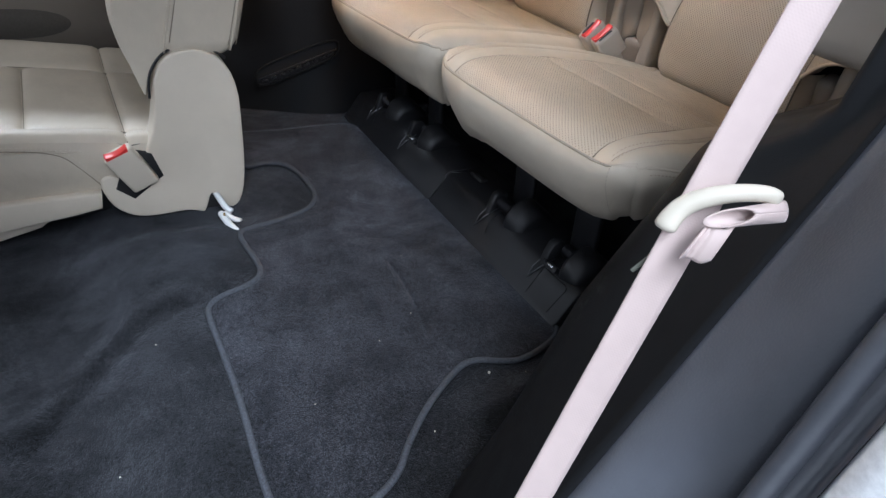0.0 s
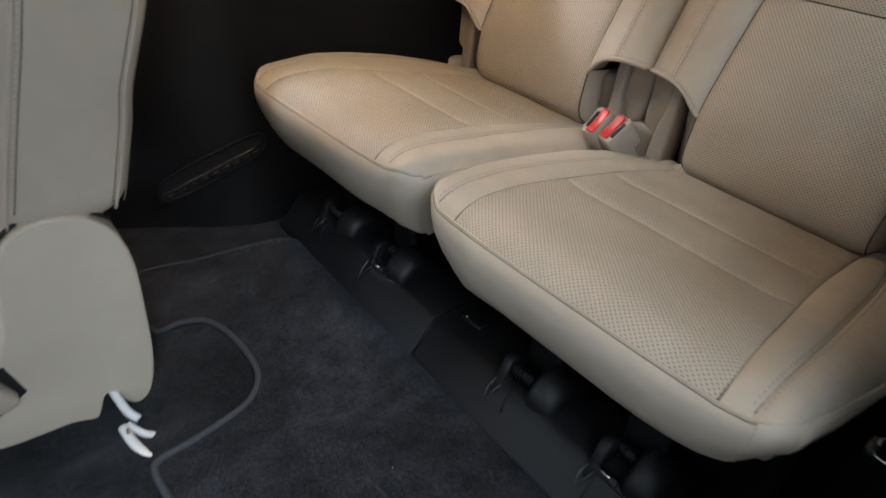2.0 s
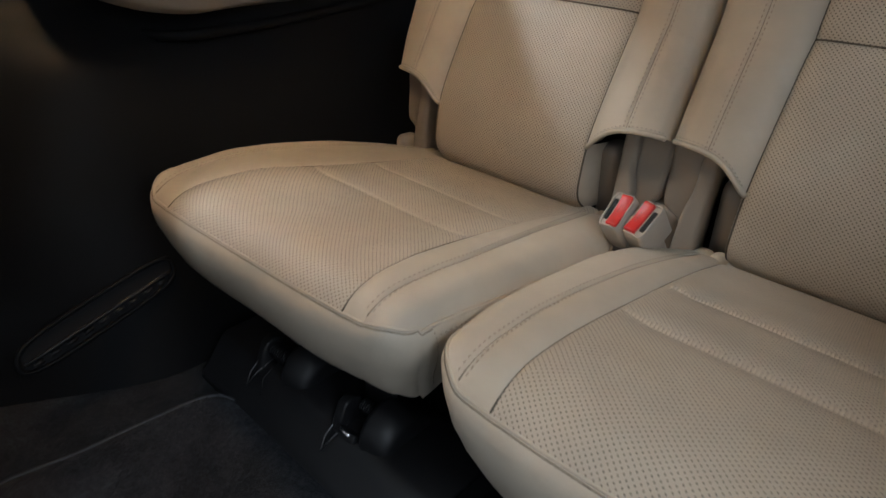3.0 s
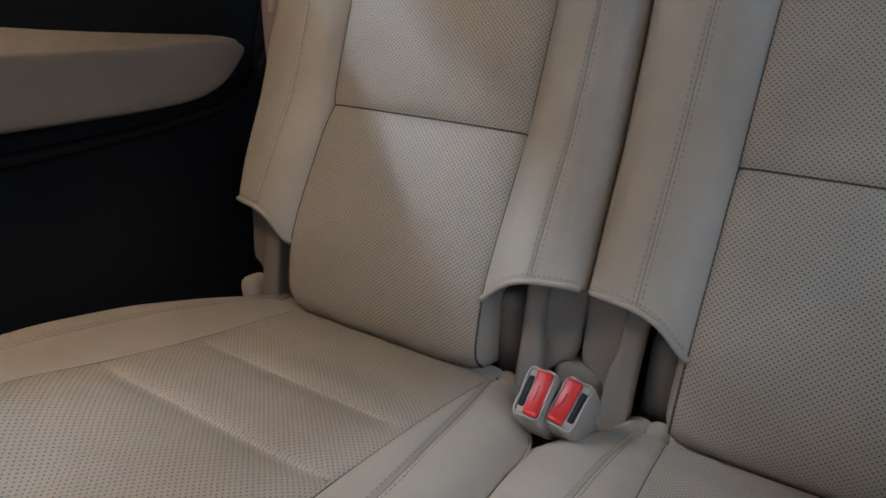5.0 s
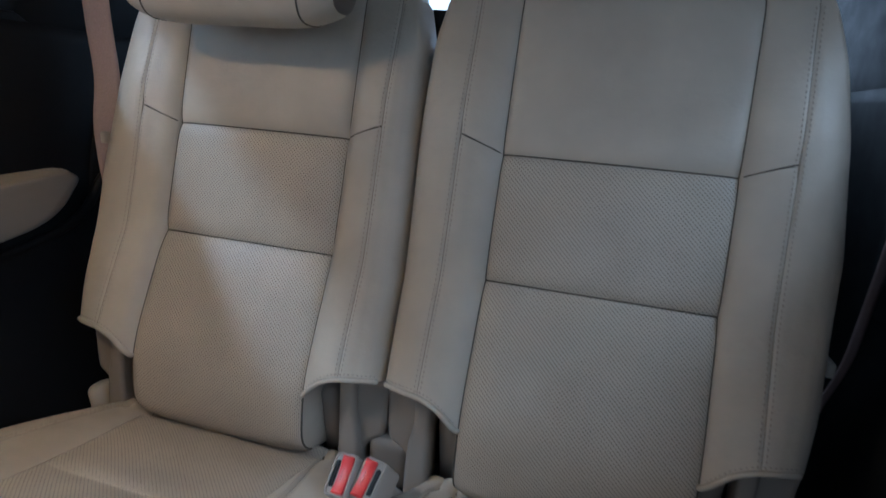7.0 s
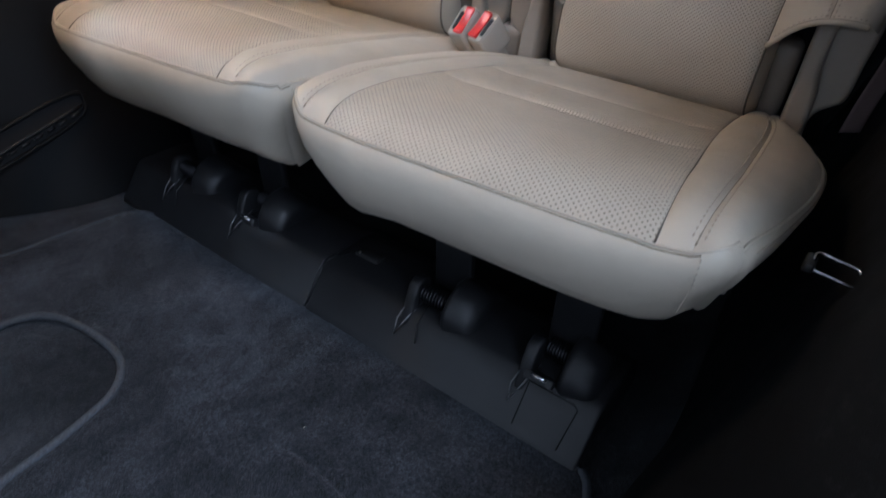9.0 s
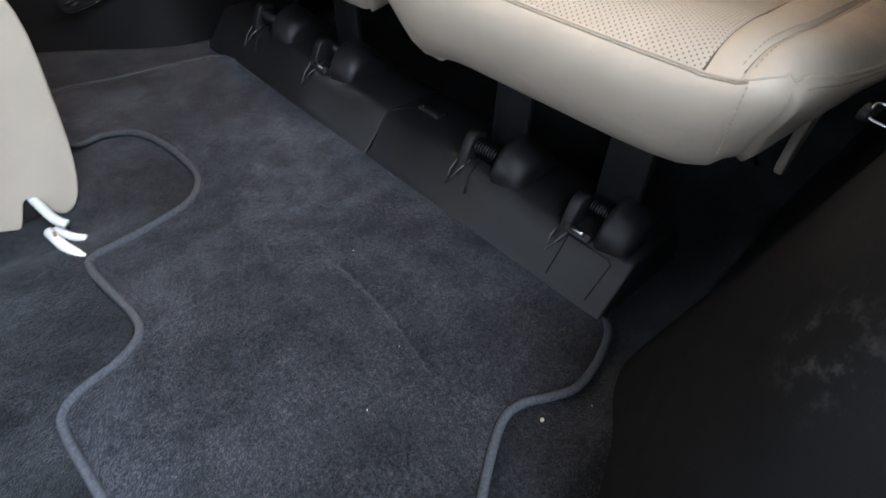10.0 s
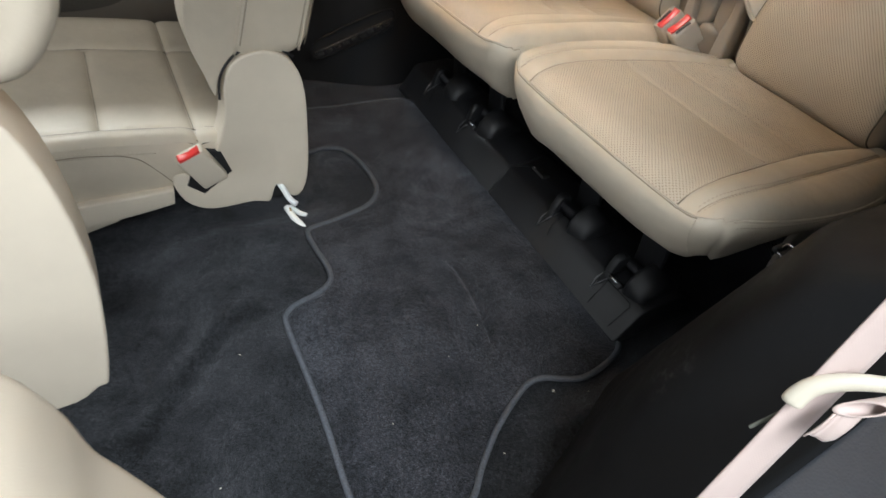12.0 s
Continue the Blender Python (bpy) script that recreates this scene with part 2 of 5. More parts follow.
def tube(points, r, n=8, closed=False, bm=None, swell=0.0):
    """A round cord along points; swell makes every other ring thinner."""
    bm = bm or bmesh.new()
    pts = [Vector(p) for p in points]
    m = len(pts)
    rings, side = [], None
    for k, p in enumerate(pts):
        a = pts[(k - 1) % m] if closed or k else p
        b = pts[(k + 1) % m] if closed or k < m - 1 else p
        d = (b - a).normalized()
        if side is None:
            side = d.orthogonal().normalized()
        side = (side - d * side.dot(d)).normalized()
        up = d.cross(side)
        rings.append([bm.verts.new(p + r * (1 - swell * (k % 2)) * (math.cos(w) * side + math.sin(w) * up)) for w in (2 * math.pi * q / n for q in range(n))])
    for k in range(m if closed else m - 1):
        a, b = rings[k], rings[(k + 1) % m]
        for q in range(n):
            bm.faces.new((a[q], a[(q + 1) % n], b[(q + 1) % n], b[q]))
    if not closed:
        bm.faces.new(rings[0])
        bm.faces.new(rings[-1][::-1])
    return bm


def ends(n):
    """0 to 1, closer together at both ends."""
    return [0.5 - 0.5 * math.cos(math.pi * k / (n - 1)) for k in range(n)]


def around(lo, hi, n, *marks):
    """lo to hi in even steps, with closer ones about each mark."""
    vals = set(round(v, 6) for v in lin(lo, hi, n))
    for m in marks:
        vals |= {round(m + d, 6) for d in (-0.016, -0.010, -0.006, -0.003, 0, 0.003, 0.006, 0.010, 0.016) if lo < m + d < hi}
    out = []
    for v in sorted(vals, reverse=hi < lo):
        if not out or abs(v - out[-1]) > 0.0012:
            out.append(v)
    return out


def smooth_line(points, per=8, closed=False):
    """Catmull-Rom through points."""
    p = [Vector(q) for q in points]
    m, out = len(p), []
    for k in range(m if closed else m - 1):
        g = [p[i % m] if closed else p[min(max(i, 0), m - 1)] for i in (k - 1, k, k + 1, k + 2)]
        for s in range(per):
            t = s / per
            out.append(0.5 * (2 * g[1] + (g[2] - g[0]) * t + (2 * g[0] - 5 * g[1] + 4 * g[2] - g[3]) * t * t + (3 * g[1] - g[0] - 3 * g[2] + g[3]) * t ** 3))
    if not closed:
        out.append(p[-1])
    return out


def prism(outline, axis, a, b, bevel=0.0, seg=2, bm=None):
    """A solid with an outline in the plane across the axis (x: y,z; y: x,z; z: x,y), from a to b."""
    bm = bm or bmesh.new()

    def at(p, h):
        return {"x": (h, p[0], p[1]), "y": (p[0], h, p[1]), "z": (p[0], p[1], h)}[axis]
    lo, hi = ([bm.verts.new(at(p, h)) for p in outline] for h in (a, b))
    faces = [bm.faces.new(lo[::-1]), bm.faces.new(hi)]
    n = len(outline)
    for k in range(n):
        bm.faces.new((lo[k], lo[(k + 1) % n], hi[(k + 1) % n], hi[k]))
    bmesh.ops.recalc_face_normals(bm, faces=bm.faces)
    if bevel:
        rim = {e for f in faces for e in f.edges}
        bmesh.ops.bevel(bm, geom=list(rim), offset=bevel, segments=seg, profile=0.5, affect="EDGES", clamp_overlap=True)
    return bm


def block(size, m=None, bevel=0.003, seg=2, bm=None):
    """A box with rounded edges at the pose m."""
    b = bmesh.new()
    bmesh.ops.create_cube(b, size=1)
    bmesh.ops.scale(b, vec=size, verts=b.verts)
    if bevel:
        bmesh.ops.bevel(b, geom=list(b.edges), offset=bevel, segments=seg, profile=0.5, affect="EDGES", clamp_overlap=True)
    if m is not None:
        b.transform(m)
    if bm is None:
        return b
    me = bpy.data.meshes.new("t")
    b.to_mesh(me)
    b.free()
    bm.from_mesh(me)
    bpy.data.meshes.remove(me)
    return bm


def stitches(line, normal_of, length=0.0056, gap=0.0017, r=0.0010):
    """Single threads laid end to end along a line."""
    bm = bmesh.new()
    pts = [Vector(p) for p in line]
    dist = [0.0]
    for k in range(1, len(pts)):
        dist.append(dist[-1] + (pts[k] - pts[k - 1]).length)
    total = dist[-1]

    def at(d):
        k = min(max(int(np.searchsorted(dist, d)), 1), len(pts) - 1)
        f = (d - dist[k - 1]) / max(dist[k] - dist[k - 1], 1e-9)
        return pts[k - 1].lerp(pts[k], f)
    d = gap
    while d + length < total:
        a, b = at(d), at(d + length)
        ax = (b - a).normalized()
        up = (Vector(normal_of(a)) - ax * ax.dot(Vector(normal_of(a)))).normalized()
        sd = ax.cross(up)
        mid = (a + b) / 2 + up * r * 0.7
        ends = [bm.verts.new(a - up * r * 0.3), bm.verts.new(b - up * r * 0.3)]
        ring = [bm.verts.new(mid + r * (c * sd + s * up)) for c, s in ((1.1, 0), (0.6, 0.8), (-0.6, 0.8), (-1.1, 0))]
        for e in ends:
            for q in range(3):
                bm.faces.new((e, ring[q], ring[q + 1]))
        d += length + gap
    return bm


def solid_sheet(bm, thick):
    """Gives an open sheet a thickness, away from its normals."""
    bmesh.ops.recalc_face_normals(bm, faces=bm.faces)
    bmesh.ops.solidify(bm, geom=list(bm.faces), thickness=thick)
    return bm
from mathutils import geometry

# ---------------------------------------------------------------- the cabin shell
XC = 0.477  # middle of the car


def side_x(x, near):
    return x if near else 2 * XC - x


def floor_z(x, y):
    drop = 0.0 if y < 0.56 else -0.055 * min(1.0, (y - 0.56) / 0.22) ** 2 * (3 - 2 * min(1.0, (y - 0.56) / 0.22))
    ripple = 0.004 * noise.noise((x * 5, y * 5, 0.3))
    # soft step in the carpet ahead of the mat
    g = x - float(np.interp(y, (0.52, 0.584, 0.642, 0.70, 0.80), (0.322, 0.315, 0.300, 0.258, 0.16)))
    grow = min(1.0, max(0.0, (y - 0.50) / 0.06))
    dip = grow * (0.006 / (1 + math.exp(-max(-40.0, min(40.0, g / 0.010)))) - 0.003 * math.exp(-((g + 0.006) / 0.020) ** 2) + 0.004 * math.exp(-((g - 0.032) / 0.022) ** 2))
    climb = 0.030 * math.exp(-((x + 0.085 + 0.10 * y) / 0.032) ** 2) * min(1.0, max(0.0, (0.24 - y) / 0.10)) if y > -0.4 else 0.0
    low = [min(1.0, max(0.0, v)) for v in ((x - 0.53) / 0.07, (y - 0.33) / 0.06)]
    drop -= 0.026 * low[0] ** 2 * (3 - 2 * low[0]) * low[1] ** 2 * (3 - 2 * low[1]) * max(0.0, 1 - max(0.0, y - 0.56) / 0.22)
    return -0.009 + climb + drop + ripple * (1 if y > 0.5 else 0.3) + dip


setting("floor", patch(lambda x, y: (x, y, floor_z(x, y)), lin(-0.47, 0.08, 35) + lin(0.09, 0.44, 60) + lin(0.456, 1.40, 60), lin(-1.5, 0.44, 95) + lin(0.45, 0.85, 50) + lin(0.87, 2.0, 55)), FLOORC, "charcoal carpeted car floor", category="floor")
setting("ground", patch(lambda x, y: (x, y, -0.72), lin(-200, 200, 3), lin(-200, 200, 3)), CONCRETE, "pale smooth hall floor outside the car")


def wall_x(z):
    return -0.05 - 0.27 * min(z, 0.55)


def columns(z, near):
    s = min(z, 0.55)
    g = min(1.0, max(0.0, (z - 0.47) / 0.09))
    g = 0.055 * g * g * (3 - 2 * g)
    pts = [(wall_x(z), -1.42), (wall_x(z) - 0.005, -1.1), (wall_x(z), -0.75), (wall_x(z), -0.4), (wall_x(z) - 0.010 - 0.7 * g, -0.12),
           (wall_x(z) - 0.002 - 1.6 * g, 0.05), (-0.140 + 0.042 * min(1.0, max(0.0, (z - 0.02) / 0.24)) - 0.27 * s - 1.1 * g, 0.235 - 0.19 * z), (-0.20 - 0.20 * s - 0.3 * g, 0.345 - 0.38 * z), (-0.345, 0.478 - 0.6 * z)]
    line = smooth_line([(x, y, z) for x, y in pts], 6)
    return [(side_x(p.x, near), p.y, p.z) for p in line]


def side_trim(near):
    zs = lin(-0.03, 0.93, 40)
    rows = [columns(z, near) for z in zs]
    n = len(rows[0])
    return solid_sheet(patch(lambda i, j: rows[j][i], range(n), range(len(zs))), -0.02)


ridge = table([(-0.2, 0.60), (0.0, 0.478), (0.93, -0.08), (1.3, -0.30)])
groove = table([(-0.2, 0.365), (0.0, 0.33), (0.30, 0.292), (0.5, 0.255), (0.7, 0.165), (0.93, 0.035), (1.3, -0.185)])
seal = table([(-0.2, 0.39), (0.0, 0.36), (0.55, 0.30), (0.75, 0.23), (0.93, 0.11), (1.3, -0.13)])


def jamb(near):
    cols = [(-0.319, ridge, -0.050), (-0.325, ridge, -0.034), (-0.333, ridge, -0.020), (-0.343, ridge, -0.009), (-0.352, ridge, 0.0), (-0.361, ridge, 0.006), (-0.371, lambda z: 0.85 * ridge(z) + 0.15 * groove(z), 0.009), (-0.40, lambda z: 0.45 * ridge(z) + 0.55 * groove(z), 0.012), (-0.434, groove, 0.004), (-0.442, groove, -0.003), (-0.444, groove, -0.03)]
    return patch(lambda i, z: (side_x(cols[i][0], near), cols[i][1](z) + cols[i][2], z), range(len(cols)), lin(-0.2, 1.25, 40))


def jamb_seal(near):
    cols = [(-0.446, groove, -0.03), (-0.447, groove, 0.002), (-0.451, groove, 0.012), (-0.461, lambda z: (groove(z) + seal(z)) / 2, 0.015), (-0.474, seal, -0.002),
            (-0.476, seal, -0.010), (-0.483, seal, 0.010)]
    return patch(lambda i, z: (side_x(cols[i][0], near), cols[i][1](z) + cols[i][2], z), range(len(cols)), lin(-0.2, 1.25, 40))


def body_skin(near):
    cols = [(-0.4825, seal, 0.004), (-0.486, seal, 0.012), (-0.498, seal, 0.016), (-0.530, seal, 0.016), (-0.56, seal, 0.010), (-0.585, seal, -0.004), (-0.60, seal, -0.03), (-0.62, lambda z: -0.4, 0), (-0.60, lambda z: -1.5, 0)]
    return patch(lambda i, z: (side_x(cols[i][0], near), cols[i][1](z) + cols[i][2], z), range(len(cols)), lin(-0.4, 0.93, 20))


for near, tag in ((True, "near"), (False, "far")):
    setting("wall_" + tag, side_trim(near), TRIM, "dark grained plastic side trim over the wheel arch", category="side trim")
    setting("trim_jamb_" + tag, jamb(near), JAMB, "dark grained plastic trim along the door opening", category="trim")
    setting("trim_seal_" + tag, jamb_seal(near), SEALR, "black rubber door seal", category="door seal")
    bulb = [(side_x(-0.458, near), (groove(z) + seal(z)) / 2 + 0.014, z) for z in lin(-0.2, 1.2, 50)]
    setting("trim_seal_bulb_" + tag, tube(bulb, 0.009, 10), SEALR, "black rubber bulb of the door seal", category="door seal")
    setting("wall_outer_" + tag, body_skin(near), PAINT, "white painted car body side", category="body panel")
    # quarter pillar above the belt line, with a window opening ahead of it
    sx = lambda x: side_x(x, near)
    o = [(-1.45, 0.925), (-0.56, 0.925), (-0.535, 0.94), (-0.52, 0.97), (-0.55, 1.16), (-0.60, 1.22), (-1.45, 1.24)]
    setting("wall_pillar_" + tag, prism(o, "x", sx(-0.205), sx(-0.27), 0.006), TRIM, "dark plastic rear pillar trim", category="pillar")
    o = [(-0.56, 0.925), (0.10, 0.925), (0.06, 0.945), (-0.53, 0.945)]
    setting("trim_sill_" + tag, prism(o, "x", sx(-0.20), sx(-0.30), 0.005), TRIM, "dark plastic window ledge trim", category="window ledge")

setting("ceiling", block((1.67, 4.6, 0.05), pose(XC, 0.7, 1.275), 0.01), CEIL, "pale grey cloth headliner", category="ceiling")
# added backdrops that glow by themselves, for a bright outside behind the windows
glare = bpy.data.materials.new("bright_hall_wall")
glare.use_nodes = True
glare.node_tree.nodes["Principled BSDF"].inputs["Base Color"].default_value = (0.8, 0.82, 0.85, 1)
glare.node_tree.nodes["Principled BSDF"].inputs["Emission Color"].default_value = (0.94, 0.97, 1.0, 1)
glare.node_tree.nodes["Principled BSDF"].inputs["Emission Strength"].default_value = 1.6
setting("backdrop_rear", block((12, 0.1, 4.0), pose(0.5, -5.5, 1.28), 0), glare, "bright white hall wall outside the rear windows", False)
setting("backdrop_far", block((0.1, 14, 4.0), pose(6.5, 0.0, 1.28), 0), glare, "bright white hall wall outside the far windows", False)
setting("wall_tailgate", block((1.90, 0.06, 1.2), pose(XC, -1.48, 0.34), 0.01), TRIM, "dark plastic tailgate trim", category="tailgate")
setting("wall_front", block((1.70, 0.06, 1.35), pose(XC, 2.6, -0.03), 0.01), TRIM, "dark front end of the cabin", category="wall")

lampshade = thing("dome_lamp", (1.02, 0.10, 1.245), "small lit dome lamp on the headliner", "dome lamp")
part("bezel", block((0.19, 0.11, 0.014), pose(0, 0, 0), 0.006, 3), CEIL, lampshade)
glow = bpy.data.materials.new("warm_lamp_lens")
glow.use_nodes = True
glow.node_tree.nodes["Principled BSDF"].inputs["Emission Color"].default_value = (1.0, 0.8, 0.56, 1)
glow.node_tree.nodes["Principled BSDF"].inputs["Emission Strength"].default_value = 4.0
part("lens", block((0.15, 0.08, 0.006), pose(0, 0, -0.0065), 0.002), glow, lampshade, "warm lit lens")

# far rear door with its padded inner panel
fd = thing("rear_door", (1.30, 0.9, 0.0), "closed rear door with a beige padded panel", "car door")
o = [(0.36 - 0.9, -0.30), (1.55 - 0.9, -0.30), (1.55 - 0.9, 0.80), (0.10 - 0.9, 0.80), (0.22 - 0.9, 0.5)]
part("door_body", prism(o, "x", -0.01, 0.06, 0.01), TRIM, fd, "dark grained plastic")
o = smooth_line([(0, y - 0.9, z) for y, z in ((0.47, 0.02), (0.9, 0.0), (1.45, 0.0), (1.47, 0.30), (1.45, 0.60), (0.9, 0.62), (0.38, 0.62), (0.41, 0.40), (0.44, 0.2))], 4, True)
part("door_pad", prism([(p.y, p.z) for p in o], "x", -0.05, -0.005, 0.018, 3), DOORSKIN, fd, "taupe plastic door panel")
o = [(0.78 - 0.9 + 0.155 * math.copysign(abs(math.cos(w)) ** 0.7, math.cos(w)), 0.197 + 0.036 * math.sin(w)) for w in lin(0, 2 * math.pi, 29)[:-1]]
# no recess is cut; the dark colour alone gives the pocket its shade
part("pocket", prism(o, "x", -0.0515, -0.03, 0.001), simple("pocket_shade", (0.075, 0.065, 0.053), 0.8), fd, "flat dark patch for the shade in the grab pocket")
part("pad_seam", tube([(-0.0505, y - 0.9, 0.305) for y in lin(0.54, 1.4, 10)], 0.0025, 6), SEAM, fd)
part("upper_pad", block((0.05, 0.86, 0.24), pose(-0.045, 0.09, 0.44), 0.02, 4), LEATHER, fd, "beige leather upper door pad")

# beige armrest pads on both side trims, and the lip under them
pad = [(-0.592, 0.668), (-0.580, 0.684), (-0.54, 0.690), (-0.30, 0.678), (0.02, 0.672), (0.07, 0.655), (0.06, 0.60), (-0.02, 0.556), (-0.117, 0.543), (-0.20, 0.552),
       (-0.30, 0.562), (-0.42, 0.575), (-0.507, 0.592), (-0.56, 0.622)]
ARM_LAYERS = [(0.0, 0.0, -0.09), (0.0, 0.0, 0.002), (0.0, 0.35, 0.018), (0.01, 0.72, 0.032), (0.02, 1.0, 0.040), (0.05, 1.0, 0.044), (0.12, 1.0, 0.045), (0.3, 1.0, 0.045), (0.65, 1.0, 0.045), (1.0, 1.0, 0.045)]
for near in (True, False):
    a = thing("side_armrest", (side_x(-0.20, near), -0.26, 0.60), "beige padded armrest on the dark side trim", "armrest")
    pts = smooth_line([(0, (min(y, -0.02 + 0.1 * (y - 0.02)) if near else y) + 0.26, z - 0.60) for y, z in pad], 4, True)

    def arm_point(k, j):
        """Rings from the trim outwards; the upper side slopes down to a ridge."""
        p, (draw, fall, out) = pts[k % len(pts)], ARM_LAYERS[j]
        top = min(1.0, max(0.0, (p.z - 0.045) / 0.03))
        drop = 0.032 * min(1.0, max(0.0, (p.y + 0.31) / 0.45)) * top
        y, z = p.y, p.z - drop * min(fall, 1.0)
        z += (1 - top) * 0.010 * max(0.0, fall - 0.3)
        return ((out - (0.02 if near and j == 0 else 0)) * (1 if near else -1), y - y * draw, z + (0.005 - z) * draw)
    # near pad lightened in colour against its shade, far pad kept darker
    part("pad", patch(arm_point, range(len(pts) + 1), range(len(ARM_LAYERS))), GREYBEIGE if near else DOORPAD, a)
    if not near:
        lip = smooth_line([(side_x(-0.185, near) - a.location.x, y + 0.26, z - 0.60) for y, z in ((-0.72, 0.70), (-0.66, 0.665), (-0.62, 0.61), (-0.56, 0.578), (-0.42, 0.548), (-0.27, 0.527), (-0.12, 0.512))] + [(side_x(-0.245, near) - a.location.x, 0.21, -0.092), (side_x(-0.29, near) - a.location.x, 0.28, -0.10)], 6)
        part("lip", tube(lip, 0.009, 8), TRIM, a, "dark plastic lip")
    o = [(-0.76, 0.60), (-0.70, 0.60), (-0.635, 0.62), (-0.645, 0.70), (-0.66, 0.76), (-0.69, 0.80), (-0.76, 0.80)]
    part("belt_surround", prism([(y + 0.26, z - 0.6) for y, z in o], "x", 0.010 if near else -0.010, -0.02 if near else 0.02, 0.004), TRIM, a, "dark plastic belt surround")

# storage slot in the far trim
vent = thing("trim_vent", (1.03, 0.11, 0.14), "black slotted vent set in the dark side trim", "vent")


def vent_at(s, h):
    """s along the slot, h across it; leans up towards the rear."""
    y = 0.232 - 0.238 * s
    z = 0.101 + 0.068 * s + h
    return (2 * XC - wall_x(z) - 1.03, y - 0.11, z - 0.14)


ring = [vent_at(0.5 + 0.5 * math.copysign(abs(math.cos(w)) ** 0.5, math.cos(w)), 0.026 * math.copysign(abs(math.sin(w)) ** 0.6, math.sin(w))) for w in lin(0, 2 * math.pi, 49)[:-1]]
part("frame", tube([(x - 0.004, y, z) for x, y, z in ring], 0.0035, 8, True), TRIM, vent, "black frame")
part("recess", patch(lambda s, h: Vector(vent_at(s, h)) + Vector((-0.003, 0, 0)), lin(0.02, 0.98, 12), lin(-0.022, 0.022, 4)), simple("vent_black", (0.006, 0.006, 0.007), 0.8), vent)
for k in range(9):
    a, b = 0.07 + k * 0.1, 0.07 + k * 0.1 + 0.055
    part("slat", tube([Vector(vent_at(s, -0.011)) + Vector((-0.007, 0, 0)) for s in (a, b)], 0.0035, 6), BLACK, vent)
part("rail", tube([Vector(vent_at(s, -0.004)) + Vector((-0.006, 0, 0)) for s in lin(0.03, 0.97, 8)], 0.003, 6), BLACK, vent)

# ---------------------------------------------------------------- floor mat
outer = [(0.002, -0.003), (0.014, -0.006), (0.04, -0.006), (0.12, -0.005), (0.35, -0.004), (0.60, -0.004), (0.78, -0.005), (0.845, -0.003), (0.875, 0.001), (0.902, 0.018), (0.914, 0.06), (0.922, 0.20), (0.924, 0.335)]
loop_in = [(0.76, 0.345), (0.752, 0.30), (0.735, 0.262), (0.69, 0.242), (0.62, 0.234), (0.565, 0.240), (0.525, 0.272), (0.508, 0.32), (0.498, 0.37), (0.49, 0.418)]
inner_edge = [(0.47, 0.428), (0.43, 0.426), (0.37, 0.421), (0.338, 0.430), (0.318, 0.46), (0.309, 0.495), (0.298, 0.522), (0.27, 0.532), (0.17, 0.532), (0.07, 0.533), (-0.06, 0.540), (-0.12, 0.535)]
front = [(-0.150, 0.510), (-0.158, 0.46), (-0.150, 0.415)]
near_edge = [(-0.130, 0.378), (-0.099, 0.348), (-0.054, 0.294), (-0.018, 0.235), (-0.001, 0.195), (-0.004, 0.165), (-0.018, 0.138), (-0.030, 0.105), (-0.026, 0.06), (-0.012, 0.015)]
outline = smooth_line([(x, y, 0) for x, y in outer + loop_in + inner_edge + front + near_edge], 5, True)


CREASE = smooth_line([(0.290, 0.190, 0), (0.226, 0.191, 0), (0.15, 0.201, 0), (0.095, 0.213, 0)], 8)


def crease_gap(p):
    return min(math.hypot(p[0] - c.x, p[1] - c.y) for c in CREASE) if 0.07 < p[0] < 0.32 and p[1] < 0.36 else 1.0


def mat_bend(p):
    return 0.003 * noise.noise((p[0] * 4, p[1] * 4, 2.0)) - 0.0045 * math.exp(-(crease_gap(p) / 0.0035) ** 2) - (0.01 * max(0.0, (p[1] - 0.5) / 0.05) if p[1] > 0.5 else 0)


mat = thing("floor_mat", (0.45, 0.25, 0), "charcoal pile floor mat with bound grey edge", "floor mat")
rim = [Vector((p.x, p.y)) for p in outline]
inside = [Vector((x + 0.004 * (j % 2), y)) for i, x in enumerate(lin(-0.18, 0.98, 80)) for j, y in enumerate(lin(0.0, 0.56, 40))]
inside += [Vector((c.x + 0.1 * o, c.y + o)) for c in CREASE for o in (-0.007, -0.0035, 0.0001, 0.0035, 0.007)]
loop_ids = [(k, (k + 1) % len(rim)) for k in range(len(rim))]
cdt = geometry.delaunay_2d_cdt(rim + inside, loop_ids, [list(range(len(rim)))], 1, 1e-5)
bm = bmesh.new()
vs = [bm.verts.new((p.x - 0.45, p.y - 0.25, mat_bend(p))) for p in cdt[0]]
for tri in cdt[2]:
    bm.faces.new([vs[k] for k in tri])
for v in list(bm.verts):
    if not v.link_faces:
        bm.verts.remove(v)
skin = bmesh.ops.extrude_face_region(bm, geom=list(bm.faces))
for v in skin["geom"]:
    if isinstance(v, bmesh.types.BMVert):
        v.co.z -= 0.007
part("carpet_panel", bm, MAT, mat)
edge = [(p.x - 0.45, p.y - 0.25, 0.0005 + mat_bend(p)) for p in outline]
bound = [k for k, p in enumerate(outline) if k > 62 or p.x < 0.005]
k0 = next(k for k in range(len(outline)) if k in bound and (k - 1) % len(outline) not in bound)
cord = [Vector(edge[(k0 + k) % len(edge)]) for k in range(len(bound))]
run = [0.0]
for p, q in zip(cord, cord[1:]):
    run.append(run[-1] + (q - p).length)
wraps = lin(0, run[-1], int(run[-1] / 0.0017))
cord = list(zip(*[[float(v) for v in np.interp(wraps, run, [p[i] for p in cord])] for i in range(3)]))
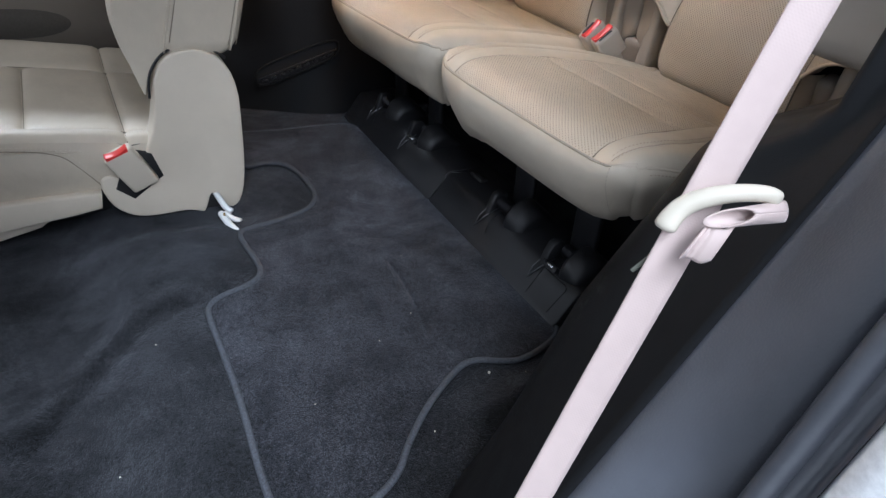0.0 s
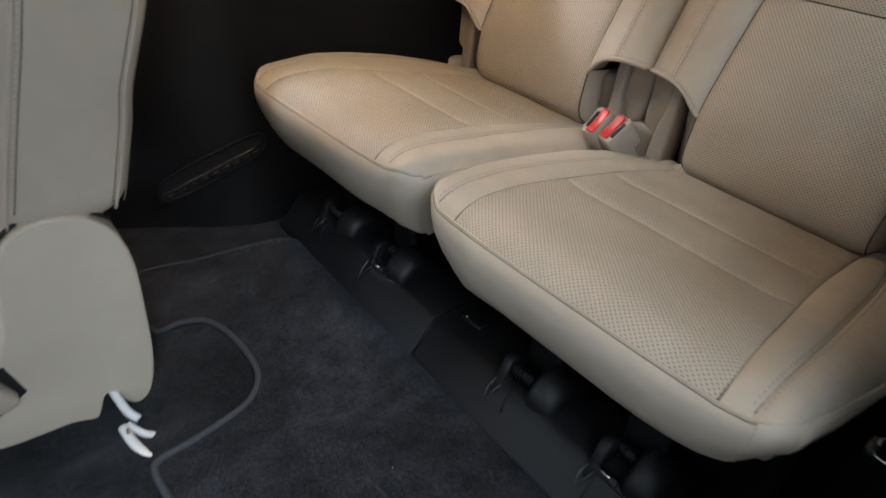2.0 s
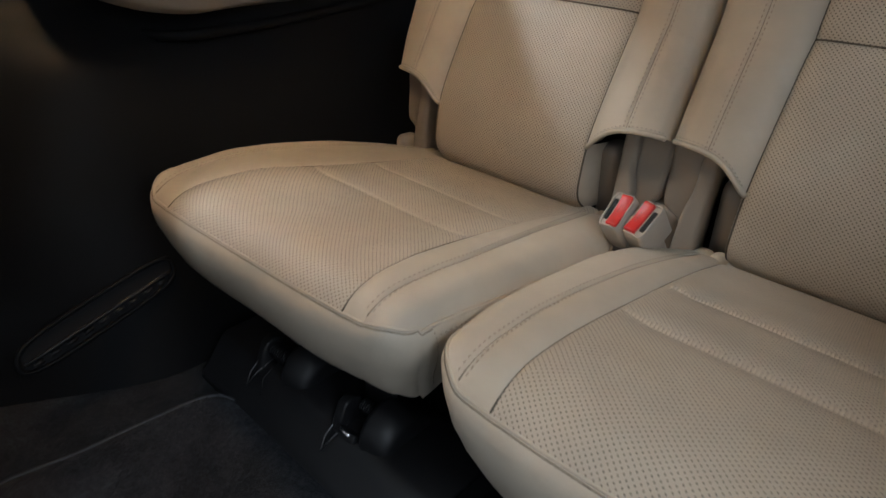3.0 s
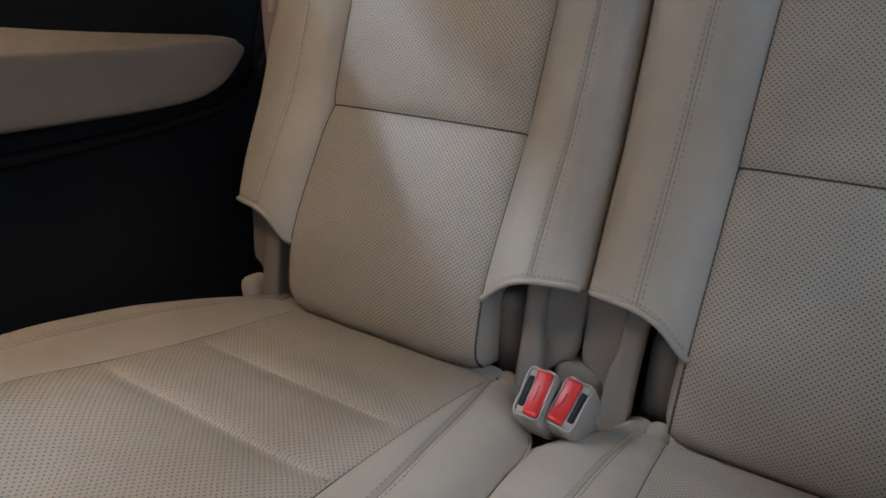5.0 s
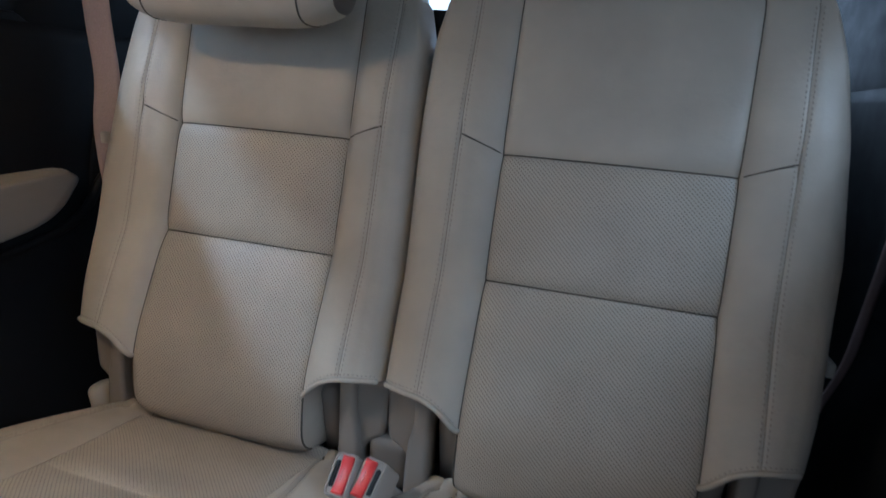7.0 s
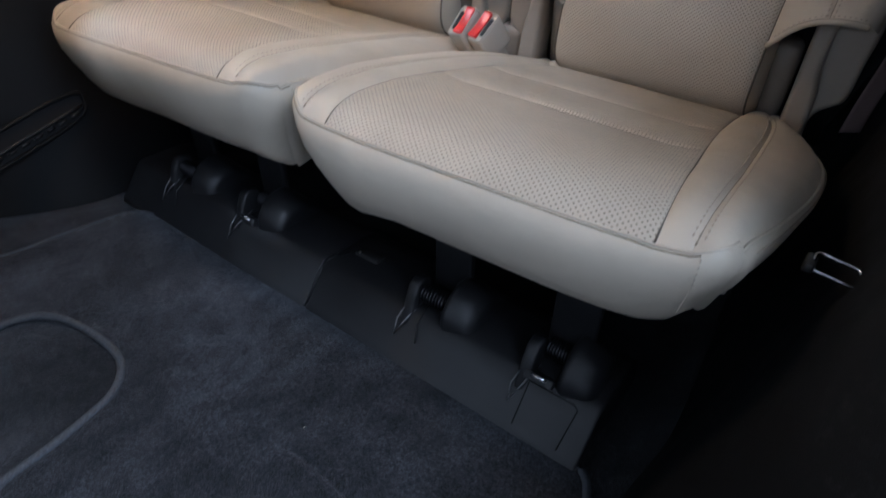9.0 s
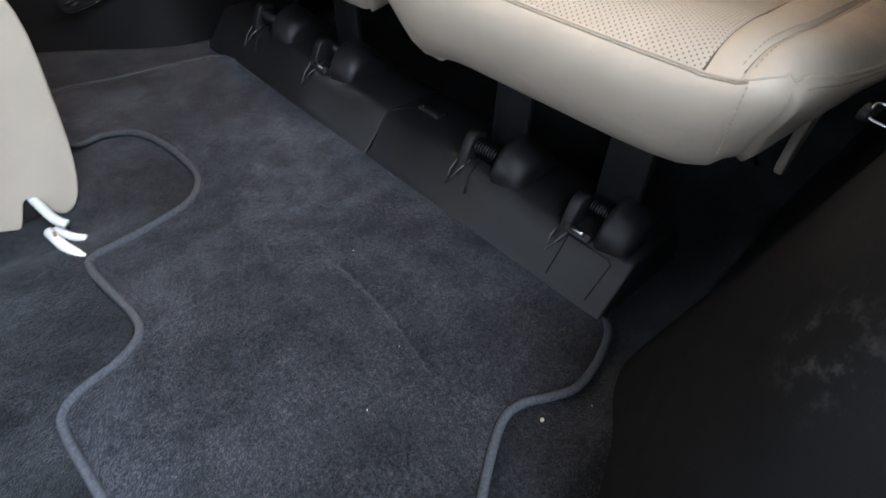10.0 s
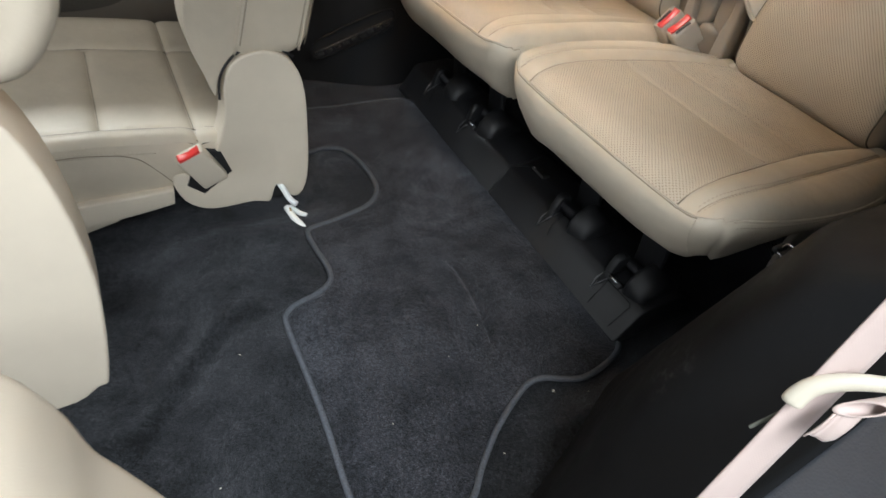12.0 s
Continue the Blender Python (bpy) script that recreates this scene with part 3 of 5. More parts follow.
part("edge_binding", tube(cord, 0.0055, 8, swell=0.13), BIND, mat, "grey fabric edge binding")
part("rear_hem", tube([edge[k] for k in range(len(edge)) if k not in bound], 0.0022, 6), BIND, mat, "thin overlocked rear edge")

# ---------------------------------------------------------------- black plastic cover on the seat mount
SILL = [(0.004, -0.012), (0.002, 0.002), (-0.006, 0.008), (-0.030, 0.044), (-0.040, 0.058), (-0.050, 0.064), (-0.140, 0.068), (-0.165, 0.060), (-0.20, 0.0), (-0.21, -0.012)]
sill = thing("seat_mount_cover", (0.47, -0.08, 0), "black plastic cover over the seat mounts", "mount cover")


def sill_piece(a, b, lift=0.0, bevel=0.002):
    return prism([(y + 0.08 - lift * 0.6, z + lift * 0.3) for y, z in SILL], "x", a - 0.47, b - 0.47, bevel)


part("cover", sill_piece(0.4735, 0.97), BLACK, sill)
part("cover", sill_piece(0.010, 0.4705, bevel=0.004), BLACK, sill)


def on_sill(x, z, out=0.0008):
    """A point on the sloping front face."""
    f = (z - 0.008) / 0.050
    return (x - 0.47, -0.006 - 0.034 * f + 0.08 + out * 0.83, z + out * 0.55)


part("hatch_joint", tube([on_sill(x, z, 0.0005) for x, z in ((0.103, 0.008), (0.104, 0.058))], 0.0009, 5), JOINT, sill)
part("hatch_joint", tube([on_sill(x, z, 0.0005) for x, z in ((0.104, 0.057), (0.042, 0.057), (0.036, 0.053), (0.040, 0.008))], 0.0009, 5), JOINT, sill)
part("rib", tube([on_sill(x, z, -0.0005) for x, z in ((0.471, 0.002), (0.470, 0.05))] + [(0.468 - 0.47, -0.052 + 0.08, 0.064), (0.455 - 0.47, -0.085 + 0.08, 0.066)], 0.0022, 6), BLACK, sill)
part("slot", block((0.045, 0.022, 0.010), pose(0.425 - 0.47, -0.098 + 0.08, 0.066, 4, 0, 0), 0.003), simple("slot_black", (0.008, 0.008, 0.008), 0.6), sill)
part("slot_clip", block((0.006, 0.004, 0.003), pose(0.437 - 0.47, -0.088 + 0.08, 0.073), 0.001), STEEL, sill, "small bright metal clip")


def dome(x, width, top, front):
    """Rounded hinge housing."""
    r = (top - 0.046) / 2 + 0.012
    c = [(front - r + r * math.cos(w), top - r + r * math.sin(w)) for w in lin(-0.75, math.pi * 0.55, 14)]
    c += [(front - 0.072, top - 0.010), (front - 0.095, top - 0.03), (front - 0.105, 0.05)]
    bm = prism([(y + 0.088, z - 0.006) for y, z in c], "x", x - width / 2 - 0.47, x + width / 2 - 0.47, 0.011, 5)
    for v in bm.verts:  # the side away from the spring falls off gently
        f = max(0.0, (x - 0.47 - v.co.x) / width + 0.2)
        v.co.z -= f * 0.42 * max(0.0, v.co.z - 0.045)
        v.co.y -= f * 0.014
        v.co.x -= 0.010 * f
    return bm


def post(x):
    c = [(-0.036, 0.030), (-0.030, 0.036), (-0.046, 0.064), (-0.050, 0.085), (-0.058, 0.107), (-0.072, 0.113), (-0.088, 0.106), (-0.092, 0.060), (-0.060, 0.052)]
    return prism([(y + 0.088, z - 0.006) for y, z in c], "x", x - 0.0085 - 0.47, x + 0.0085 - 0.47, 0.003, 2)


def coil(x0, x1, y, z, r, turns):
    n = int(turns * 12)
    return tube([(x0 + (x1 - x0) * k / n - 0.47, y + 0.08 + r * math.cos(k * math.pi / 6), z + r * math.sin(k * math.pi / 6)) for k in range(n + 1)], 0.0017, 5)


for shift in (0.0, 0.553):
    for k, x in enumerate((0.052, 0.231)):
        gap = (0.062, 0.071)[k]
        part("hinge_housing", dome(x + shift, 0.042, 0.123, -0.048), BLACK, sill)
        part("hinge_post", post(x + gap + shift), BLACK, sill)
        coiled = part("spring", coil(x + (0.024 if k else 0.022) + shift, x + gap - 0.010 + shift, -0.064 - 0.02 * (1 - k), 0.084, 0.0125, 7.5), SPRING, sill, "dark steel torsion spring")
        part("spring_hook", tube([(x + gap - 0.012 + shift - 0.47, 0.022, 0.072), on_sill(x + gap - 0.004 + shift, 0.050, 0.005), on_sill(x + gap + 0.006 + shift, 0.028, 0.003), on_sill(x + gap + 0.010 + shift, 0.046, 0.004), on_sill(x + gap + 0.006 + shift, 0.062, 0.004)], 0.0012, 5), WIRE, coiled, "bare wire hook")
        if k == 0:
            part("latch_plate", block((0.040, 0.022, 0.012), pose(x + 0.042 + shift - 0.47, -0.046 + 0.08, 0.062, 35, 0, 0), 0.002), BLACK, sill)
            part("latch_pin", tube([(x + 0.030 + shift - 0.47, 0.042, 0.070), (x + 0.052 + shift - 0.47, 0.042, 0.070)], 0.0035, 8), STEEL, sill, "bright steel pin")
        else:
            part("spring_hook", tube([(x + 0.050 + shift - 0.47, 0.020, 0.070), on_sill(x + 0.048 + shift, 0.050, 0.006), on_sill(x + 0.040 + shift, 0.030, 0.003)], 0.0013, 5), BLACK, coiled)

# ---------------------------------------------------------------- third row seats
OUT = [-1]  # which side of the seat faces the car's side


def eased(rows, w=0.04):
    xs, ys = zip(*rows)
    return lambda x: float(np.mean([np.interp(x + d * w, xs, ys) for d in (-1, -0.66, -0.33, 0, 0.33, 0.66, 1)]))


# half widths over the depth: edge of the perforated panel, double-stitched seam, outer edge
WP = {(-1, True): eased([(-0.5, 0.158), (-0.37, 0.164), (-0.265, 0.168), (-0.17, 0.176), (-0.045, 0.187), (0.04, 0.197)]),
      (-1, False): eased([(-0.5, 0.156), (-0.34, 0.165), (-0.1, 0.178), (0.0, 0.185), (0.04, 0.178)]),
      (1, True): eased([(-0.5, 0.146), (-0.375, 0.124), (-0.27, 0.121), (-0.17, 0.135), (-0.116, 0.150), (-0.02, 0.170), (0.04, 0.180)]),
      (1, False): eased([(-0.5, 0.184), (-0.26, 0.180), (-0.1, 0.178), (0.0, 0.182), (0.04, 0.194)])}
WS = {True: eased([(-0.58, 0.185), (-0.46, 0.200), (-0.36, 0.216), (-0.20, 0.222), (-0.10, 0.224), (0.08, 0.225)], 0.07),
      False: eased([(-0.58, 0.170), (-0.46, 0.192), (-0.36, 0.206), (-0.20, 0.218), (-0.10, 0.222), (0.08, 0.220)], 0.07)}
WO = eased([(-0.56, 0.215), (-0.46, 0.248), (-0.40, 0.268), (-0.30, 0.288), (-0.20, 0.288), (-0.10, 0.273), (-0.02, 0.260), (0.03, 0.251), (0.07, 0.246)])
WI = table([(-0.52, 0.215), (-0.46, 0.232), (-0.42, 0.262), (-0.38, 0.277), (-0.30, 0.281), (-0.10, 0.276), (-0.02, 0.268), (0.03, 0.263)])
CORNER = {(-1, True): 0.024, (-1, False): 0.058, (1, True): 0.050, (1, False): 0.030}  # corner radii in plan


def outer(x):
    return x * OUT[0] > 0


def wp(x, y):
    return WP[OUT[0], outer(x)](y)


def ws(x, y):
    return WS[outer(x)](y)


def wo_at(x, y):
    if outer(x):
        return WO(y) + (0.010 if OUT[0] > 0 else 0.0) * min(1.0, max(0.0, (y + 0.4) / 0.2))
    return WI(y)


crown = table([(-0.52, 0.302), (-0.40, 0.327), (-0.30, 0.344), (-0.18, 0.358), (-0.08, 0.366), (-0.02, 0.3645), (0.0, 0.362), (0.02, 0.355), (0.035, 0.345), (0.045, 0.336)])
YF, YR = 0.038, -0.525
CHANNELS = (-0.170, -0.283)


def dip(d, a, w):
    return a * math.exp(-abs(d) / w)


def valley(d, a, w):
    return a * math.exp(-(d / w) ** 2)


def front_y(x):
    o = wo_at(x, YF)
    r = CORNER[OUT[0], outer(x)]
    d = min(r, max(0.0, abs(x) - (o - r)))
    return YF - 0.005 * abs(x / 0.25) ** 4 - (r - math.sqrt(max(0.0, r * r - d * d)))


def cushion_z(x, y, edge):
    ax, p = abs(x), wp(x, y)
    fade = min(1.0, max(0.0, edge / 0.035))
    z = crown(y) - dip(ax - p, 0.0035, 0.005) * (0.3 + 0.7 * fade)
    if ax > p:
        s, o = ws(x, y), wo_at(x, y)
        f = min(1.0, max(0.0, (ax - s) / max(o - s, 1e-4)))
        rear = min(1.0, max(0.0, (-0.16 - y) / 0.2))
        if outer(x):
            z += (0.007 if OUT[0] < 0 else 0.0) * rear * math.sin(math.pi * 0.5 * min(1.0, (ax - p) / 0.06))
            z -= (0.016 if OUT[0] > 0 else 0.018) * f ** 2 * min(1.0, max(0.0, (0.05 - y) / 0.12)) + 0.006 * f ** 8
        else:
            z -= 0.007 * f ** 2 + 0.017 * f ** 5
        z += 0.0035 * fade * math.sin(math.pi * min(1.0, (ax - p) / max(s - p, 1e-4))) if ax < s else 0.002 * math.sin(math.pi * f)
        z -= dip(ax - s, 0.0022, 0.0035) * (0.4 + 0.6 * fade)
    else:
        for c in CHANNELS:
            z -= (valley(y - c, 0.0040, 0.018) + dip(y - c, 0.0055, 0.0040)) * min(1.0, max(0.0, (p - ax) / 0.035)) ** 0.7
        z += 0.002 * noise.noise((x * 9, y * 9, 7.0)) * fade
    if OUT[0] > 0:
        z -= 0.045 * (x + 0.1) * min(1.0, max(0.0, 1 + (y - 0.03) / 0.14))
    else:
        z += 0.032 * max(0.0, 0.13 - x) * min(1.0, max(0.0, 1 + (y - 0.03) / 0.14))
    z -= 0.012 * math.exp(-((y + 0.500) / 0.014) ** 2) * min(1.0, max(0.0, (0.215 - ax) / 0.04))  # gap under the backrest
    tip = min(1.0, max(0.0, (wo_at(x, YF) - ax) / 0.05))
    return z - dip(edge, 0.0055, 0.009) * tip * tip * (3 - 2 * tip)


def cushion_top(x_of):
    def f(c, e):
        y0 = front_y(x_of(c, YF))
        y = YF + (YR - YF) * e - (YF - y0) * (1 - e) ** 9
        x = x_of(c, y)
        return (x, y, cushion_z(x, y, y0 - y))
    return f


FASCIA = [(0.0, 0.0), (0.0035, -0.003), (0.008, -0.010), (0.0105, -0.022), (0.011, -0.038), (0.007, -0.060), (-0.003, -0.086), (-0.019, -0.110), (-0.040, -0.127), (-0.066, -0.136), (-0.09, -0.138)]
TALL = {-1: eased([(-0.26, 0.76), (-0.23, 0.82), (-0.185, 0.88), (-0.05, 0.88), (0.1, 0.88), (0.17, 0.97), (0.20, 1.02), (0.27, 0.98)], 0.02),
        1: eased([(-0.28, 1.02), (-0.25, 1.04), (-0.20, 0.92), (0.0, 0.88), (0.2, 0.92), (0.28, 0.88)], 0.02)}
PULL = {(-1, True): 0.008, (-1, False): 0.078, (1, True): 0.055, (1, False): 0.030}  # how far the corners draw in below


def pleats(y0, x0, x1):
    """Small gathers in the leather behind a cross seam."""
    bm = bmesh.new()
    for x in lin(x0, x1, int((x1 - x0) / 0.0042)):
        rim = [bm.verts.new((x + u * 0.0017, y0 - v, cushion_z(x + u * 0.0017, y0 - v, 0.2) - 0.0002)) for u, v in ((0, 0.0008), (1, 0.004), (0.8, 0.008), (0, 0.014), (-0.8, 0.008), (-1, 0.004))]
        top = bm.verts.new((x, y0 - 0.0045, cushion_z(x, y0 - 0.0045, 0.2) + 0.0013))
        for k in range(6):
            bm.faces.new((top, rim[(k + 1) % 6], rim[k]))
    bmesh.ops.recalc_face_normals(bm, faces=bm.faces)
    return bm


def build_seat(xc, out):
    OUT[0] = out
    s = thing("third_row_seat", (xc, 0, 0), "beige leather third row seat with perforated centre panels", "car seat", "third row seats")
    rows = [(YF - y) / (YF - YR) for y in around(YF, YR, 60, YF - 0.012, *CHANNELS)]
    tops = {}
    tops[0] = part("seat_panel", patch(cushion_top(lambda c, y: c * wp(c, y)), [2 * v - 1 for v in ends(44)], rows), PERF_SEAT, s, "perforated beige leather seat panel")
    for sg in (-1, 1):
        tops[sg] = part("seat_bolster", patch(cushion_top(lambda c, y: sg * (wp(sg, y) + c * (ws(sg, y) - wp(sg, y)) if c < 1 else ws(sg, y) + (c - 1) * (wo_at(sg, y) - ws(sg, y)))), ends(14) + [1 + v for v in ends(24)[1:]], rows), LEATHER, s)
    # outline of the top, from one rear corner round the front to the other
    ends_x = {sg: sg * wo_at(sg, YF) for sg in (-1, 1)}
    start_y = {sg: front_y(ends_x[sg]) for sg in (-1, 1)}
    ol = [(-wo_at(-1, y), y) for y in lin(YR, start_y[-1], 40)]
    n_side = len(ol)
    for f in ends(90)[1:-1]:
        x = ends_x[-1] + (ends_x[1] - ends_x[-1]) * f
        ol.append((x, front_y(x)))
    ol += [(wo_at(1, y), y) for y in lin(start_y[1], YR, 40)]
    pts = [Vector((x, y, cushion_z(x, y, max(0.0, (start_y[1 if x > 0 else -1] if k < n_side or k >= len(ol) - n_side else y) - y)))) for k, (x, y) in enumerate(ol)]
    nor = []
    for k in range(len(pts)):
        d = pts[min(k + 5, len(pts) - 1)] - pts[max(k - 5, 0)]
        nor.append(Vector((-d.y, d.x, 0)).normalized())

    def skirt(k, j):
        o, h = FASCIA[j]
        p = pts[k]
        side = 1 if p.x > 0 else -1
        q = min(1.0, max(0.0, (p.y - (start_y[side] - 0.17)) / 0.17))
        q = q * q * (3 - 2 * q)
        is_out = outer(p.x)
        side_h = 0.62 - 0.28 * min(1.0, max(0.0, (-0.02 - p.y) / 0.14)) if is_out else 0.80
        tall = (side_h + (TALL[out](p.x) - side_h) * q)
        inset = 0.6 + 0.4 * q
        near_end = min(1.0, max(0.0, (abs(p.x) - 0.10) / 0.16)) ** 2
        low = (h / -0.138) ** 1.3
        if o < 0:
            o *= 1 - 0.93 * near_end * q
        return p + nor[k] * o * inset + Vector((-side * PULL[out, is_out] * near_end * low * (0.35 + 0.65 * q), -0.055 * low * near_end * q, h * tall))
    a, b = n_side - 2, len(ol) - n_side + 1
    if out < 0:
        a += 12
    nj = len(FASCIA)
    part("seat_fascia", patch(skirt, range(a, b + 1), range(nj)), LEATHER, s, "plain beige leather front of the cushion")
    part("seat_side", patch(skirt, range(0, a + 1), range(nj)), LEATHER, s)
    part("seat_side", patch(skirt, range(b, len(ol)), range(nj)), LEATHER, s)
    part("seat_pan", patch(lambda k, f: skirt(k, nj - 1) * (1 - f) + Vector((0, -0.24, 0.232)) * f, range(len(ol)), (0, 0.5, 1)), BLACK, s, "black seat pan")
    part("edge_piping", tube([p + Vector((0, 0, -0.0004)) + nor[k] * 0.001 for k, p in enumerate(pts)], 0.0016, 6), LEATHER, s)
    part("seam", tube([skirt(k, 1) + Vector((0, 0, -0.0004)) - nor[k] * 0.0004 for k in range(a, b + 1)], 0.0011, 5), SOFTSEAM, s)
    up = lambda p: (0, 0.1, 1)
    for sg in (-1, 1):
        for off in (-0.0046, 0.0046):
            line = [(sg * (ws(sg, y) + off), y, cushion_z(sg * (ws(sg, y) + off), y, YF - y) + 0.0003) for y in lin(YF - 0.010, -0.50, 90)]
            part("stitching", stitches(line, up), THREAD, tops[sg])
        part("seam", tube([(sg * ws(sg, y), y, cushion_z(sg * ws(sg, y), y, YF - y) - 0.0002) for y in lin(YF - 0.008, -0.51, 60)], 0.0008, 5), SOFTSEAM, tops[sg])
        part("seam", tube([(sg * wp(sg, y), y, cushion_z(sg * wp(sg, y), y, YF - y) - 0.0004) for y in lin(YF - 0.002, -0.51, 60)], 0.0011, 5), SEAM, s)
        # stitched edge seam down the front corner and back along the side
        k0 = a if sg < 0 else b
        part("stitching", stitches([skirt(k0, j) + nor[k0] * 0.0012 for j in range(1, 8)], lambda p: nor[k0], 0.004, 0.002), THREAD, s)
        idx = range(6, n_side - 1) if sg < 0 else range(len(ol) - n_side + 1, len(ol) - 6)
        part("stitching", stitches([skirt(k, 2) + nor[k] * 0.0006 for k in idx], lambda p: (sg, 0, 0.3), 0.005, 0.002), THREAD, s)
        part("edge_welt", tube([pts[k] + nor[k] * 0.0014 + Vector((0, 0, -0.0010)) for k in idx], 0.0022, 8), LEATHER, s)
    for y0 in CHANNELS:
        part("pleats", pleats(y0, -wp(-1, y0) + 0.008, wp(1, y0) - 0.008), LEATHER, tops[0], "gathered leather pleats")
        part("seam", tube([(x, y0, cushion_z(x, y0, 0.2) + 0.0001) for x in lin(-wp(-1, y0) + 0.004, wp(1, y0) - 0.004, 40)], 0.0013, 5), SOFTSEAM, tops[0])
    if out < 0:  # small leather loop under the inner front corner
        part("trim_loop", block((0.040, 0.018, 0.018), pose(0.188, -0.050, 0.196, 20, 0, 0), 0.008, 4), LEATHER, s, "small pale leather loop")
    for x in (-0.110, 0.076):
        part("leg", block((0.062, 0.012, 0.17), pose(x, -0.098, 0.160, -6, 0, 0), 0.004), BLACK, s, "flat black folding leg")
    blade = smooth_line([(0, y, z) for y, z in ((-0.255, 0.147), (-0.244, 0.165), (-0.243, 0.212), (-0.252, 0.247), (-0.29, 0.268), (-0.36, 0.285), (-0.36, 0.258), (-0.312, 0.240), (-0.286, 0.215), (-0.275, 0.175), (-0.268, 0.152))], 4, True)
    part("recliner_shield", prism([(p.y, p.z) for p in blade], "x", out * 0.246, out * 0.234, 0.003), GREYBEIGE, s, "curved beige plastic recliner shield")
    part("cable_hook", tube(smooth_line([(out * 0.200, -0.27, 0.20), (out * 0.198, -0.29, 0.165), (out * 0.188, -0.36, 0.105), (out * 0.192, -0.372, 0.085)], 5), 0.004, 8), SPRING, s, "grey metal hook")
    build_back(s)
    return s


PROFILE = [(-0.520, 0.290), (-0.500, 0.302), (-0.486, 0.316), (-0.477, 0.336), (-0.475, 0.365), (-0.478, 0.41), (-0.489, 0.45), (-0.510, 0.50), (-0.543, 0.57), (-0.562, 0.612), (-0.585, 0.70), (-0.606, 0.79),
           (-0.626, 0.88), (-0.642, 0.95), (-0.652, 0.992), (-0.662, 1.015), (-0.682, 1.028), (-0.705, 1.029), (-0.730, 1.02), (-0.742, 1.0)]
_prof = smooth_line([(0, y, z) for y, z in PROFILE], 12)
_arc = [0.0]
for _a, _b in zip(_prof, _prof[1:]):
    _arc.append(_arc[-1] + (_b - _a).length)


def prof(s):
    return (float(np.interp(s, _arc, [p.y for p in _prof])), float(np.interp(s, _arc, [p.z for p in _prof])))


def s_at(z):
    k = next(i for i, p in enumerate(_prof) if p.z >= z)
    return _arc[k]


S_END, S_H1, S_H0 = _arc[-1], s_at(0.607), s_at(0.788)
hem = table([(0.150, 0.402), (0.158, 0.410), (0.170, 0.424), (0.185, 0.437), (0.20, 0.445), (0.219, 0.450), (0.25, 0.453), (0.29, 0.456)])
BP = 0.158
BW_IN = table([(0.0, 0.279), (0.6, 0.279), (0.70, 0.275), (0.76, 0.262), (0.80, 0.252), (0.9, 0.250)])
BW_OUT = table([(0.0, 0.262), (0.15, 0.274), (0.25, 0.297), (0.35, 0.310), (0.45, 0.312), (0.60, 0.299), (0.70, 0.282), (0.76, 0.264), (0.80, 0.252), (0.9, 0.250)])


def BW(x, s):
    return BW_OUT(s) - (0.016 * min(1.0, max(0.0, (s - 0.1) / 0.25)) if OUT[0] < 0 else 0.0) if x * OUT[0] > 0 else BW_IN(s) - OUT[0] * 0.013 * min(1.0, max(0.0, (s - 0.15) / 0.4))


def back_offset(x, s):
    """How far the face stands forward of the centre profile."""
    ax, o = abs(x), BW(x, s)
    if ax <= BP:
        return 0.005 * (1 - (ax / BP) ** 2) - dip(ax - BP, 0.007, 0.008) - dip(s - S_H1, 0.009, 0.013) - dip(s - S_H0, 0.008, 0.012)
    f = (ax - BP) / (o - BP)
    w = table_bolster(f)
    if w > 0:
        w *= 1 - min(1.0, max(0.0, (s - 0.60) / 0.14))
    return w - dip(ax - BP, 0.006, 0.006) - dip(ax - 0.219, 0.0022, 0.004) - (dip(s - S_H0 - 0.35 * (ax - BP), 0.004, 0.006) if ax < 0.219 else 0)


def table_bolster(f):
    return float(np.interp(f, (0, 0.15, 0.35, 0.5, 0.65, 0.8, 0.9, 0.96, 1.0), (0, 0.010, 0.016, 0.018, 0.016, 0.010, 0.002, -0.008, -0.026)))


def back_point(x, s, lift=0.0):
    y, z = prof(s)
    y1, z1 = prof(min(s + 0.01, S_END))
    y0, z0 = prof(max(s - 0.01, 0))
    n = Vector((0, z1 - z0, -(y1 - y0))).normalized()
    return Vector((x, y, z)) + n * (back_offset(x, s) + lift)


def hem_s(x):
    z = hem(abs(x))
    return float(np.interp(z, [p.z for p in _prof[:100]], _arc[:100]))


